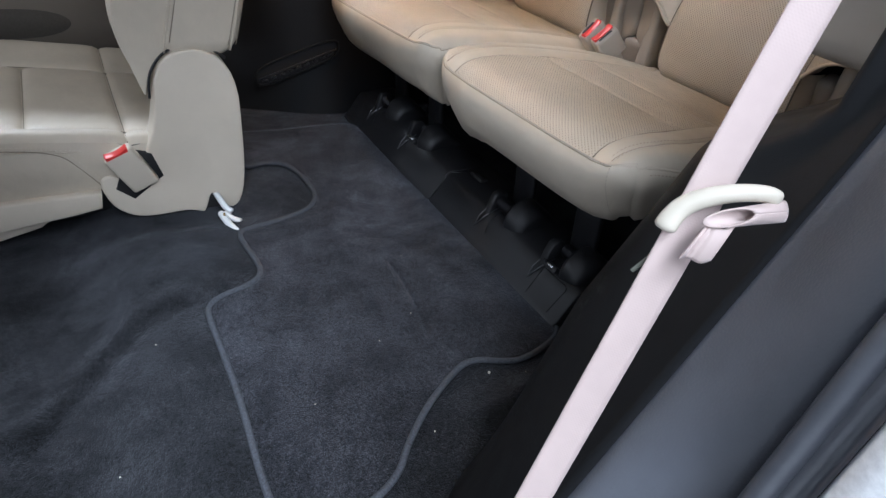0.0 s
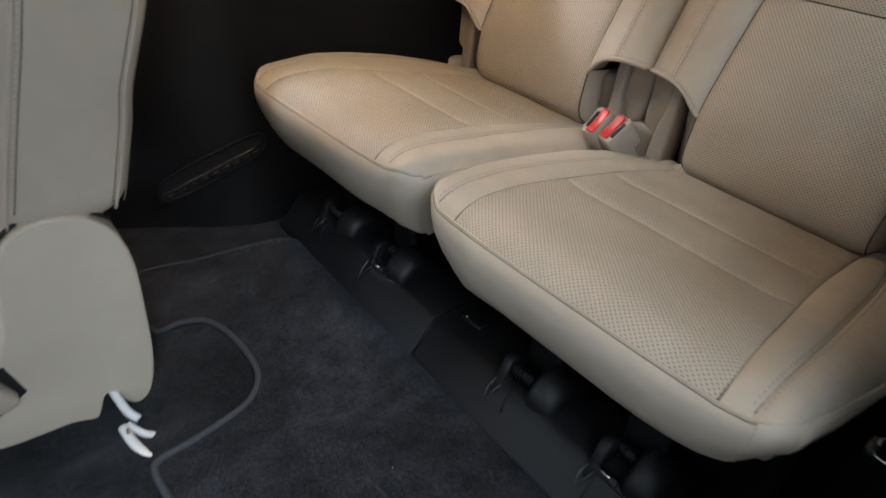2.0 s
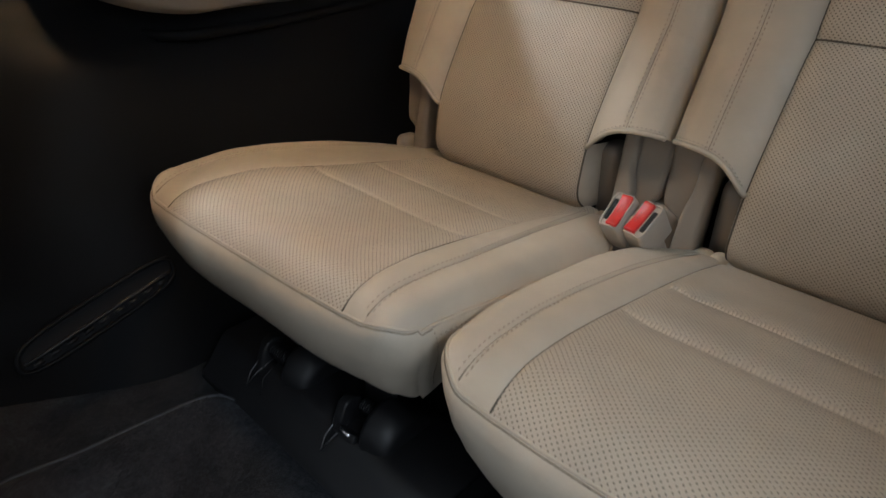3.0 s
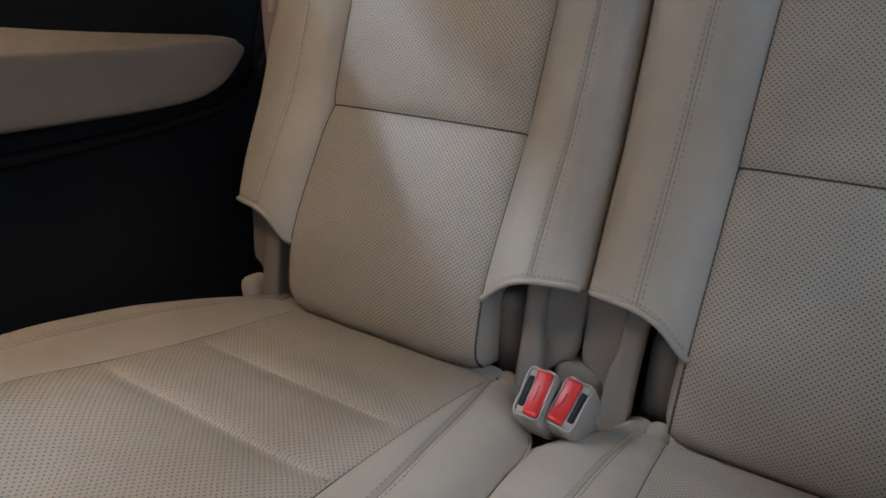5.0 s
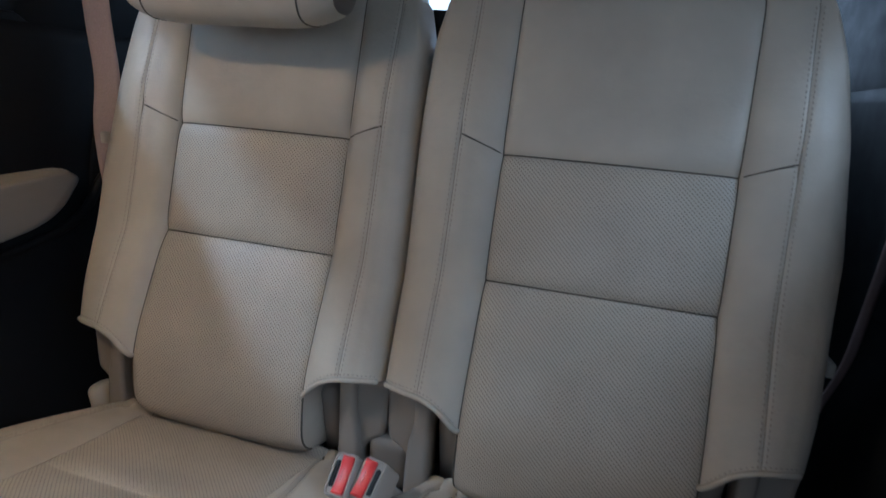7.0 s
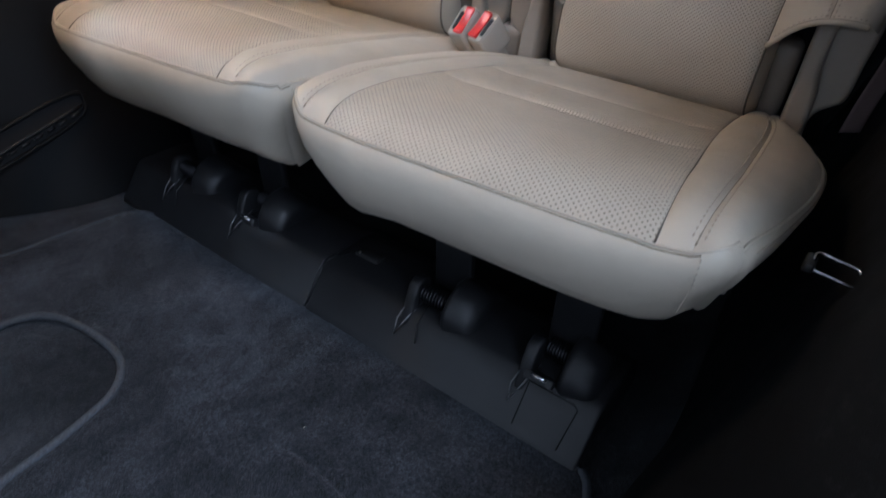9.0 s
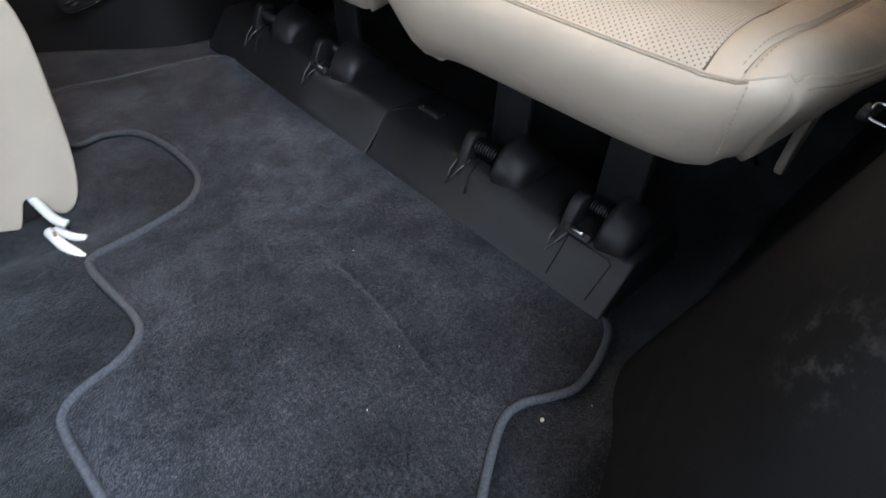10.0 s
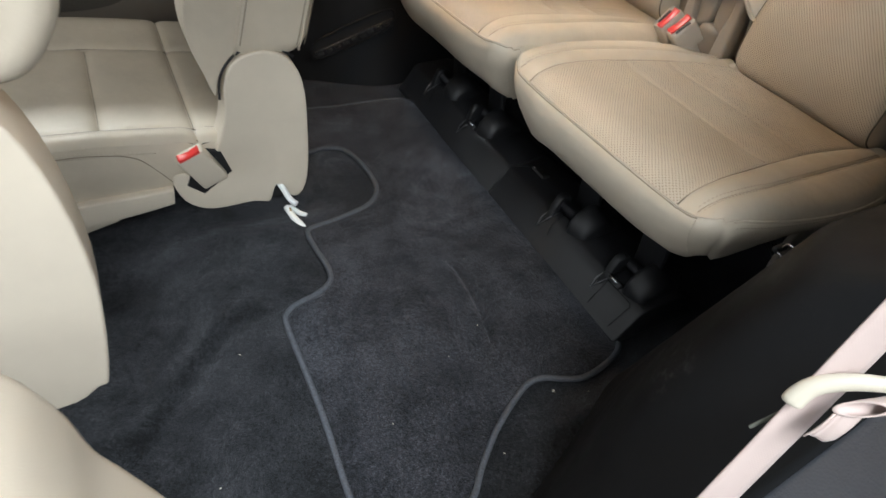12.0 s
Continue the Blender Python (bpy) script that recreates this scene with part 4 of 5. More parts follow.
def build_back(s):
    xs = [BP * (2 * v - 1) for v in ends(40)]
    part("back_panel", patch(back_point, xs, [S_H1 * v for v in ends(40)]), PERF, s, "perforated beige leather back panel")
    part("back_panel", patch(back_point, xs, [S_H1 + (S_H0 - S_H1) * v for v in ends(30)]), PERF, s, "perforated beige leather back panel")
    part("back_panel", patch(back_point, xs, [S_H0 + (S_END - S_H0) * v for v in ends(40)]), LEATHER, s, "plain beige leather upper back panel")
    for sv in (S_H1, S_H0):
        part("seam", tube([back_point(x, sv, 0.0002) for x in xs], 0.0016, 5), SEAM, s)
    for sg in (-1, 1):
        def bol(f, v):
            def across(o):
                return sg * (BP + f * (0.219 - BP) if f < 1 else 0.219 + (f - 1) * (o - 0.219))
            s0 = hem_s(across(BW(sg, 0.15)))
            sv = s0 + (S_END - s0) * v
            return back_point(across(BW(sg, sv)), sv)
        bolster = part("back_bolster", patch(bol, ends(16) + [1 + v for v in ends(22)[1:]], lin(0, 1, 110)), LEATHER, s)

        def flank(d, v):
            x = BW(sg, 0.15)
            s0 = hem_s(x)
            sv = s0 + (S_END - s0) * v
            p = back_point(sg * BW(sg, sv), sv)
            return p + Vector((sg * (0.004 * math.sin(d * math.pi) - 0.012 * d * d), -0.075 * d * (1 - v ** 8), 0))
        part("back_side", patch(flank, lin(0, 1, 6), lin(0, 1, 50)), LEATHER, s)
        part("hem_piping", tube([back_point(sg * x, hem_s(x), 0.001) for x in lin(BP, BW(sg, 0.15) - 0.007, 30)], 0.0042, 8), LEATHER, s, "rolled leather hem")
        part("hem_lining", patch(lambda x, d: back_point(sg * x, hem_s(x)) + Vector((0, -0.05 * d, 0.004 * d)), lin(BP, BW(sg, 0.15), 16), (0, 1)), GREYBEIGE, s)
        part("panel_side", patch(lambda d, v: back_point(sg * BP, hem_s(BP) * v + 0.0) + Vector((sg * 0.010 * math.sin(d * math.pi * 0.6), -0.055 * d, 0)), lin(0, 1, 6), lin(0.02, 1.03, 20)), LEATHER, s)
        out = lambda p: (0, 1, 0.3)
        for off in (-0.0046, 0.0046):
            s0 = hem_s(0.219)
            part("stitching", stitches([back_point(sg * (0.219 + off), sv, 0.0003) for sv in lin(s0 + 0.002, S_END - 0.10, 160)], out), THREAD, bolster)
        part("seam", tube([back_point(sg * 0.219, sv, -0.0006) for sv in lin(hem_s(0.219), S_END - 0.06, 120)], 0.0011, 5), SOFTSEAM, bolster)
        part("seam", tube([back_point(sg * BP, sv, 0.0) for sv in lin(0.01, S_END - 0.03, 120)], 0.0017, 5), SEAM, s)
        part("seam", tube([back_point(sg * x, S_H0 + 0.35 * (x - BP), 0.0010) for x in lin(BP, 0.217, 12)], 0.0014, 5), SEAM, bolster)
        part("stitching", stitches([back_point(sg * x, hem_s(x) + 0.007, 0.0003) for x in lin(BP + 0.004, BW(sg, 0.15) - 0.006, 40)], out, 0.004, 0.0025), THREAD, bolster)
        # recliner arm under the bolster: a block beside the gap, and a rib that runs down from it
        arm = smooth_line([(x, 0, z) for x, z in ((0.212, 0.470), (0.277, 0.470), (0.279, 0.40), (0.276, 0.352), (0.262, 0.338), (0.246, 0.322), (0.240, 0.29), (0.238, 0.25), (0.212, 0.25), (0.211, 0.36))], 5, True)
        pts = [(sg * p.x, p.z) for p in (arm if sg > 0 else arm[::-1])]
        holder = part("recliner_arm", prism(pts, "y", -0.575, -0.522, 0.010, 4), ARMS, s, "taupe plastic recliner arm")
        rib = smooth_line([(x, 0, z) for x, z in ((0.208, 0.470), (0.230, 0.470), (0.232, 0.39), (0.240, 0.345), (0.240, 0.25), (0.209, 0.25), (0.207, 0.35))], 5, True)
        pts = [(sg * p.x, p.z) for p in (rib if sg > 0 else rib[::-1])]
        part("arm_rib", prism(pts, "y", -0.545, -0.506, 0.009, 4), ARMS, holder)
        if sg == 1 and OUT[0] == 1:
            part("pivot_cover", block((0.036, 0.05, 0.06), pose(sg * 0.286, -0.54, 0.279, 0, sg * 14, 0), 0.017, 4), SHELL, s, "rounded beige pivot cover")
        part("arm_cover", block((0.040, 0.05, 0.165), pose(sg * 0.180, -0.562, 0.335, -14, 0, 0), 0.018, 5), DOORPAD, s, "taupe plastic cover")
    # added sheet, black so that the gaps between the arms read as shaded
    part("gap_shade_backing", block((0.53, 0.02, 0.27), pose(0, -0.625, 0.375, -10, 0, 0), 0.006), BLACK, s, "black backing for the shade in the gaps behind the arms")
    part("back_shell", patch(lambda x, v: Vector((x * 0.94, prof(S_END)[0] + v * 0.06, prof(S_END)[1] - 0.68 * v)), lin(-0.28, 0.28, 6), lin(0, 1, 8)), BLACK, s, "black seat back")


near_seat = build_seat(0.195, -1)
far_seat = build_seat(0.755, 1)


def headrest(seat, lift, fwd, half, tall):
    """A padded headrest on two posts."""
    def shell(a, b):
        # a round the section, b across
        w = abs(b) ** 4
        r = (1 - 0.35 * w)
        yy = 0.060 * r * math.copysign(abs(math.cos(a)) ** 0.75, math.cos(a))
        zz = tall * r * math.copysign(abs(math.sin(a)) ** 0.75, math.sin(a))
        return (half * math.copysign(abs(b) ** 0.92, b) + 0.0, fwd + yy + 0.25 * zz * -1, lift + zz - 0.006 * b * b)
    bm = patch(shell, lin(0, 2 * math.pi, 33), [math.sin(q) for q in lin(-math.pi / 2, math.pi / 2, 25)])
    bmesh.ops.remove_doubles(bm, verts=bm.verts, dist=0.0004)
    pad_ob = part("headrest", bm, LEATHER, seat, "beige leather headrest")
    for sg in (-1, 1):
        part("headrest_seam", tube([Vector(shell(a, sg * 0.72)) * 1.0 for a in lin(0, 2 * math.pi, 40)], 0.0014, 5, False), SEAM, pad_ob)
        part("headrest_post", tube([(sg * 0.080 + 0.012, -0.688, 0.97), (sg * 0.080 + 0.012, -0.694, lift - 0.02)], 0.0045, 10), BLACK, seat, "black headrest post")
        part("post_guide", block((0.012, 0.034, 0.012), pose(sg * 0.080 + 0.012, -0.666, 1.027, -25, 0, sg * 10), 0.003), BLACK, seat, "black post guide")


headrest(far_seat, 1.018, -0.560, 0.172, 0.078)
headrest(near_seat, 1.20, -0.690, 0.15, 0.07)

# ---------------------------------------------------------------- belt buckles between the seats


def button(w, d, sag=0.0035, thick=0.009):
    """A release button, hollowed along its length."""
    arc = [(d * (f - 0.5), 0.002 + sag * (2 * f - 1) ** 2) for f in lin(0, 1, 13)]
    return prism(arc + [(d / 2, -thick), (-d / 2, -thick)], "x", -w / 2, w / 2, 0.0012, 2)


def buckle(place, m, slot_side, w=0.034, d=0.058, h=0.062):
    b = thing("belt_buckle", (0, 0, 0), "taupe seat belt buckle with red release button", "belt buckle", "third row belt buckles")
    b.matrix_basis = Matrix.Translation(place) @ m
    shell_ob = part("housing", block((w, d, h), pose(0, 0, -h / 2), 0.006, 3), GREYBEIGE, b)
    part("rim", tube(smooth_line([(x * w * 0.40, y * d * 0.42, 0.0004) for x, y in ((-1, -1), (0, -1.06), (1, -1), (1.06, 0), (1, 1), (0, 1.06), (-1, 1), (-1.06, 0))], 6, True), 0.0016, 6, True), GREYBEIGE, shell_ob)
    red = part("release_button", button(w * 0.50, d * 0.84), RED, shell_ob, "red release button")
    red.location.x = slot_side * -w * 0.14
    for k in range(4):
        part("button_mark", block((0.0012, 0.0026, 0.0006), pose(slot_side * -w * 0.14 + 0.002, 0.007 - 0.0046 * k, 0.0026), 0), simple("embossed_red", (0.40, 0.02, 0.018), 0.5), shell_ob, "small embossed mark")
    part("slot", block((w * 0.20, d * 0.60, 0.005), pose(slot_side * w * 0.27, 0, -0.0006), 0.002), simple("slot_dark", (0.01, 0.01, 0.01), 0.7), shell_ob, "dark tongue slot")
    part("stalk", block((w * 0.7, d * 0.5, 0.10), pose(0, 0, -h - 0.04), 0.006), GREYBEIGE, b)
    return b


buckle((0.4835, -0.387, 0.368), pose(0, 0, 0, -44, 4, -6), 1)
buckle((0.4470, -0.393, 0.366), pose(0, 0, 0, -44, -3, -10), -1)
part_base = thing("buckle_well", (0.477, -0.50, 0.30), "taupe plastic cover behind the buckles", "cover")
part("cover", block((0.075, 0.05, 0.10), pose(-0.008, -0.050, 0.0, -10, 0, 0), 0.020, 5), DOORPAD, part_base)
part("gasket", block((0.090, 0.03, 0.115), pose(-0.008, -0.068, 0.0, -10, 0, 0), 0.014, 4), BLACK, part_base, "black gasket")
part("floor_pan", block((0.16, 0.10, 0.02), pose(0, 0.05, -0.07), 0.006), BLACK, part_base)

# ---------------------------------------------------------------- second row seat across the car
r2 = thing("second_row_seat", (0.90, 0.62, -0.01), "beige leather second row seat with plastic side cover", "car seat")
RX, RY, RZ = 0.90, 0.62, -0.01


def loc(p):
    return (p[0] - RX, p[1] - RY, p[2] - RZ)


cover = [(0.460, -0.034), (0.452, -0.016), (0.446, 0.002), (0.438, 0.006), (0.428, -0.006), (0.418, -0.026), (0.403, -0.036), (0.386, -0.024), (0.374, 0.012), (0.368, 0.07), (0.367, 0.14), (0.368, 0.215), (0.379, 0.266), (0.403, 0.300),
         (0.440, 0.314), (0.476, 0.311), (0.505, 0.292), (0.521, 0.250), (0.525, 0.207), (0.536, 0.160), (0.553, 0.122), (0.5525, 0.110), (0.546, 0.092), (0.5395, 0.067), (0.543, 0.062), (0.566, 0.047), (0.590, 0.031), (0.597, 0.034), (0.602, 0.050), (0.608, 0.068),
         (0.616, 0.078), (0.632, 0.079), (0.643, 0.068), (0.642, 0.045), (0.630, 0.012), (0.606, -0.012), (0.575, -0.024), (0.53, -0.026), (0.495, -0.026), (0.470, -0.034)]
pts = smooth_line([(0, y, z) for y, z in cover], 2, True)
part("side_cover", prism([(p.y - RY, p.z - RZ) for p in pts], "x", 0.642 - RX, 0.70 - RX, 0.012, 4), SHELL, r2, "smooth beige plastic side cover")
part("buckle_pocket", prism([(y - RY, z - RZ) for y, z in ((0.575, 0.125), (0.545, 0.118), (0.530, 0.066), (0.590, 0.022), (0.620, 0.050), (0.605, 0.085))], "x", 0.6415 - RX, 0.66 - RX, 0.001), simple("pocket_black", (0.01, 0.01, 0.011), 0.6), r2, "black buckle pocket")
part("cable_opening", prism([(y - RY, z - RZ) for y, z in ((0.462, -0.034), (0.450, 0.008), (0.434, 0.012), (0.418, -0.010), (0.408, -0.034))], "x", 0.652 - RX, 0.695 - RX, 0.002), simple("opening_black", (0.012, 0.012, 0.012), 0.7), r2)
# cushion: rounded slab with a bolster on both sides and stitched channels
cz = table([(0.50, 0.135), (0.60, 0.152), (0.75, 0.172), (0.95, 0.185), (1.03, 0.178), (1.08, 0.15)])


def r2_top(x, y):
    e = min(x - 0.655, 1.155 - x)
    z = cz(y) + 0.035 * math.exp(-max(e, 0) / 0.05) * (1 if x > 0.9 else 0.35)
    if 0.695 < x < 1.035:
        z -= dip(y - 0.743, 0.010, 0.010) + dip(y - 0.92, 0.010, 0.010)
    z -= dip(x - 0.695, 0.006, 0.008) + dip(x - 1.035, 0.008, 0.010) + dip(y - 0.582, 0.009, 0.009)
    return z - 0.022 * math.exp(-max(e, 0) / 0.010)


part("cushion_top", patch(lambda x, y: loc((x, y, r2_top(x, y))), around(0.655, 1.155, 60, 0.695, 1.035), around(0.45, 1.08, 60, 0.582, 0.743, 0.92)), LEATHER, r2)
part("cushion_side", patch(lambda j, y: loc((0.655 - 0.010 * math.sin(j * math.pi), y, r2_top(0.655, y) * (1 - j) + j * (0.048 if y > 0.6 else 0.03))), lin(0, 1, 8), lin(0.45, 1.08, 30)), LEATHER, r2)
part("cushion_front", patch(lambda x, j: loc((x, 1.08 + 0.012 * math.sin(j * math.pi), r2_top(x, 1.08) * (1 - j) + 0.02 * j)), lin(0.655, 1.155, 30), lin(0, 1, 6)), LEATHER, r2)
for x in (0.695, 1.035):
    part("seam", tube([loc((x, y, r2_top(x, y) - 0.0005)) for y in lin(0.50, 1.07, 30)], 0.0013, 5), SEAM, r2)
for y in (0.743, 0.92):
    part("seam", tube([loc((x, y, r2_top(x, y) + 0.0002)) for x in lin(0.70, 1.03, 30)], 0.0011, 5), SOFTSEAM, r2)
part("seam", tube([loc((x, 0.582, r2_top(x, 0.582) - 0.0005)) for x in lin(0.66, 1.14, 30)], 0.0013, 5), SEAM, r2)
# front bolster of the backrest, reaching down beside the cushion
o = smooth_line([(0, y, z) for y, z in ((0.46, 0.88), (0.52, 0.62), (0.560, 0.42), (0.566, 0.343), (0.550, 0.28), (0.536, 0.232), (0.527, 0.262), (0.500, 0.301), (0.47, 0.320), (0.45, 0.34), (0.43, 0.5), (0.36, 0.88))], 4, True)
part("backrest_bolster", prism([(p.y - RY, p.z - RZ) for p in o], "x", 0.653 - RX, 0.74 - RX, 0.016, 4), LEATHER, r2)
o = smooth_line([(0, y, z) for y, z in ((0.40, 0.88), (0.47, 0.60), (0.515, 0.42), (0.525, 0.33), (0.50, 0.24), (0.40, 0.26), (0.36, 0.5), (0.30, 0.88))], 4, True)
part("backrest_front", prism([(p.y - RY, p.z - RZ) for p in o], "x", 0.735 - RX, 1.15 - RX, 0.012, 3), LEATHER, r2)
part("side_seam", tube([loc((0.6505, y, r2_top(0.655, y) - 0.018)) for y in lin(0.66, 1.07, 20)], 0.0016, 5), LEATHER, r2)
part("stitching", stitches([loc((0.6485, y, r2_top(0.655, y) - 0.012)) for y in lin(0.66, 1.07, 40)], lambda p: (-1, 0, 0)), PALE, r2)
part("stitching", stitches([loc((0.6462, p.y - 0.006, p.z + 0.006)) for p in smooth_line([(0, 1.06, 0.158), (0, 0.83, 0.156), (0, 0.75, 0.149), (0, 0.700, 0.134), (0, 0.674, 0.108), (0, 0.640, 0.058)], 12)], lambda p: (-1, 0, 0)), PALE, r2)
o = [(0.645, 0.048), (0.684, 0.049), (0.83, 0.052), (1.08, 0.058), (1.08, -0.015), (0.834, -0.006), (0.70, 0.006), (0.650, 0.013)]
part("lower_rail_cover", prism([(y - RY, z - RZ) for y, z in o], "x", 0.638 - RX, 0.69 - RX, 0.004), SHELL, r2, "beige plastic rail cover")
o = [(0.72, 0.004), (0.83, -0.004), (1.08, -0.012), (1.08, -0.07), (0.84, -0.040), (0.76, -0.022)]
part("lower_rail_skirt", prism([(y - RY, z - RZ) for y, z in o], "x", 0.662 - RX, 0.70 - RX, 0.004), SHELL, r2)
part("seat_base", block((0.42, 0.50, 0.10), pose(0.93 - RX, 0.78 - RY, 0.0 - RZ), 0.01), BLACK, r2, "black seat base")
# backrest: slab leaning to the rear
BB = [(0.505, 0.318), (0.478, 0.42), (0.450, 0.52), (0.42, 0.64), (0.385, 0.80), (0.36, 0.88)]
bf = table([(z, y) for y, z in BB])
br = table([(0.295, 0.362), (0.33, 0.350), (0.425, 0.327), (0.46, 0.322), (0.549, 0.293), (0.70, 0.256), (0.88, 0.23)])


def r2_back(a, z):
    """a runs round the slab: inboard edge, front, outboard edge, rear."""
    f, r = bf(z), br(z)
    cx, hx, cy, hy = 0.90, 0.256, (f + r) / 2, (f - r) / 2
    w = 2 * math.pi * a / 4
    n = 0.22
    x = cx - hx * math.copysign(abs(math.cos(w)) ** n, math.cos(w))
    y = cy + hy * math.copysign(abs(math.sin(w)) ** n, math.sin(w))
    t = min(1.0, max(0, (0.335 - z) / 0.038))
    t = 1 - math.sqrt(1 - t * t)
    return loc((x + (cx - x) * 0.08 * t, y + (cy - y) * 0.42 * t, z))


part("backrest", patch(r2_back, lin(0, 4, 121), [0.297, 0.2985, 0.301, 0.305, 0.311, 0.319, 0.328, 0.336] + lin(0.35, 0.88, 24)), LEATHER, r2)
part("backrest_bottom", patch(lambda a, f: Vector(r2_back(a, 0.297)) * (1 - f) + Vector(loc((0.90, (bf(0.3) + br(0.3)) / 2, 0.297))) * f, lin(0, 4, 61), (0, 0.5, 1)), BLACK, r2)
part("backrest_top", patch(lambda a, f: Vector(r2_back(a, 0.88)) * (1 - f) + Vector(loc((0.90, (bf(0.88) + br(0.88)) / 2, 0.90))) * f, lin(0, 4, 61), (0, 0.3, 0.6, 1)), LEATHER, r2)
part("stitching", stitches([loc((0.6435, bf(z) - 0.016, z)) for z in lin(0.33, 0.80, 60)], lambda p: (-1, 0, 0)), PALE, r2)
part("side_seam", tube([loc((0.644, br(z) + 0.020, z)) for z in lin(0.31, 0.85, 40)], 0.0022, 6), LEATHER, r2)
part("side_seam", tube([loc((0.6445, bf(z) - 0.012, z)) for z in lin(0.31, 0.85, 40)], 0.0016, 6), LEATHER, r2)
part("seam", tube([loc((0.6432, br(z) + 0.012, z)) for z in lin(0.32, 0.85, 40)], 0.0009, 5), SOFTSEAM, r2)
part("seam", tube([loc((0.6432, br(z) + 0.026, z)) for z in lin(0.32, 0.85, 40)], 0.0009, 5), SOFTSEAM, r2)
part("seam", tube([loc((0.6435, bf(z) - 0.020, z)) for z in lin(0.33, 0.85, 40)], 0.0009, 5), SOFTSEAM, r2)
part("seam", tube([loc(p) for p in smooth_line([(0.6455, 1.06, 0.158), (0.6455, 0.83, 0.156), (0.6455, 0.75, 0.149), (0.6455, 0.700, 0.134), (0.6455, 0.674, 0.108), (0.6455, 0.640, 0.058)], 8)], 0.0009, 5), SOFTSEAM, r2)
part("recliner_gasket", tube([loc(p) for p in smooth_line([(0.655, 0.385, 0.292), (0.652, 0.42, 0.316), (0.652, 0.46, 0.320), (0.652, 0.497, 0.306), (0.652, 0.523, 0.27), (0.652, 0.530, 0.225)], 5)], 0.0025, 8), BLACK, r2, "black recliner gasket")

bA = thing("belt_buckle", (0, 0, 0), "beige seat belt buckle in the seat side pocket", "belt buckle")
bA.matrix_basis = Matrix.Translation((0.628, 0.606, 0.137)) @ pose(0, 0, 0, -26, -10, 0)
shell_ob = part("housing", block((0.028, 0.055, 0.096), pose(0, 0, -0.048), 0.006, 3), SHELL, bA)
red = part("release_button", button(0.017, 0.043, 0.004, 0.010), RED, shell_ob, "red release button")
red.location = (-0.0046, 0, -0.001)
part("slot", block((0.005, 0.03, 0.004), pose(0.0075, 0, -0.0030), 0.001), simple("slot_dark2", (0.01, 0.01, 0.01), 0.7), shell_ob, "dark tongue slot")

# ---------------------------------------------------------------- second row seat beside the door, folded forward
n2 = thing("folded_second_row_seat", (0.10, 0.90, 0.0), "beige second row seat folded forward beside the door", "car seat")
o = smooth_line([(0, y - 0.90, z) for y, z in ((0.776, 0.208), (0.792, 0.190), (0.84, 0.172), (1.0, 0.20), (1.05, 0.45), (1.0, 0.66), (0.86, 0.64), (0.785, 0.575), (0.755, 0.50), (0.750, 0.36))], 4, True)
part("side_cover", prism([(p.y, p.z) for p in o], "x", 0.010, 0.075, 0.016, 4), SHELL, n2, "beige plastic side cover")
o = smooth_line([(0, y - 0.90, z) for y, z in ((0.695, 0.80), (0.698, 0.665), (0.708, 0.618), (0.744, 0.580), (0.80, 0.59), (0.90, 0.68), (0.95, 0.80))], 4, True)
part("backrest", prism([(p.y, p.z) for p in o], "x", 0.0, 0.17, 0.03, 4), LEATHER, n2, "folded beige leather backrest")
o = smooth_line([(0, y - 0.90, z) for y, z in ((0.712, 0.44), (0.710, 0.47), (0.720, 0.515), (0.729, 0.55), (0.733, 0.593), (0.748, 0.63), (0.80, 0.668), (0.95, 0.68), (1.02, 0.52), (0.95, 0.36), (0.80, 0.38))], 4, True)
part("outer_cover", prism([(p.y, p.z) for p in o], "x", -0.38, -0.295, 0.03, 4), SHELL, n2, "beige plastic outer cover")
part("cross_tube", tube([(-0.33, 0.05, 0.50), (0.05, 0.05, 0.40)], 0.018, 10), BLACK, n2, "black cross tube")
part("rail", block((0.04, 0.30, 0.06), pose(0.02, 0.22, 0.0), 0.01), BLACK, n2, "black seat rail")

# ---------------------------------------------------------------- belts


def strap(line, across, width=0.047, thick=0.0012):
    pts = [Vector(p) for p in line]
    w = Vector(across).normalized()
    bm = patch(lambda k, f: pts[k] + w * f * width, range(len(pts)), lin(-0.5, 0.5, 7))
    return solid_sheet(bm, thick)


belt = thing("door_side_belt", (-0.325, 0.285, 0.518), "pale pink-beige seat belt with a plastic belt guide", "seat belt")
P0, P1 = Vector((-0.313, 0.232, 0.665)), Vector((-0.352, 0.410, 0.178))
d = (P1 - P0).normalized()
line = [P0 + (P1 - P0) * f - Vector((-0.325, 0.285, 0.518)) for f in lin(-1.3, 1.35, 50)]
part("webbing", strap(line, (0.57, 0.79, 0.24), 0.029), BELT, belt)


# frame of the guide: along it, up it, and out of it towards the door
A, B, C = Vector((-0.703, -0.650, 0.290)), Vector((0.521, -0.193, 0.831)), Vector((-0.484, 0.735, 0.474))
G0 = Vector((-0.3093, 0.3038, 0.4911)) - Vector((-0.325, 0.285, 0.518))


def gp(a, b, c=0.0):
    """Millimetres along and up the guide, and out of it."""
    return G0 + (A * (a + 2) + B * (b - 4) + C * (c + 9)) * 0.00092


spine = smooth_line([(3, -1, 0), (8, 8, 0), (17, 17, 0), (32, 23, 0), (52, 26, -1), (72, 25, -4), (82, 20, -8)], 6)


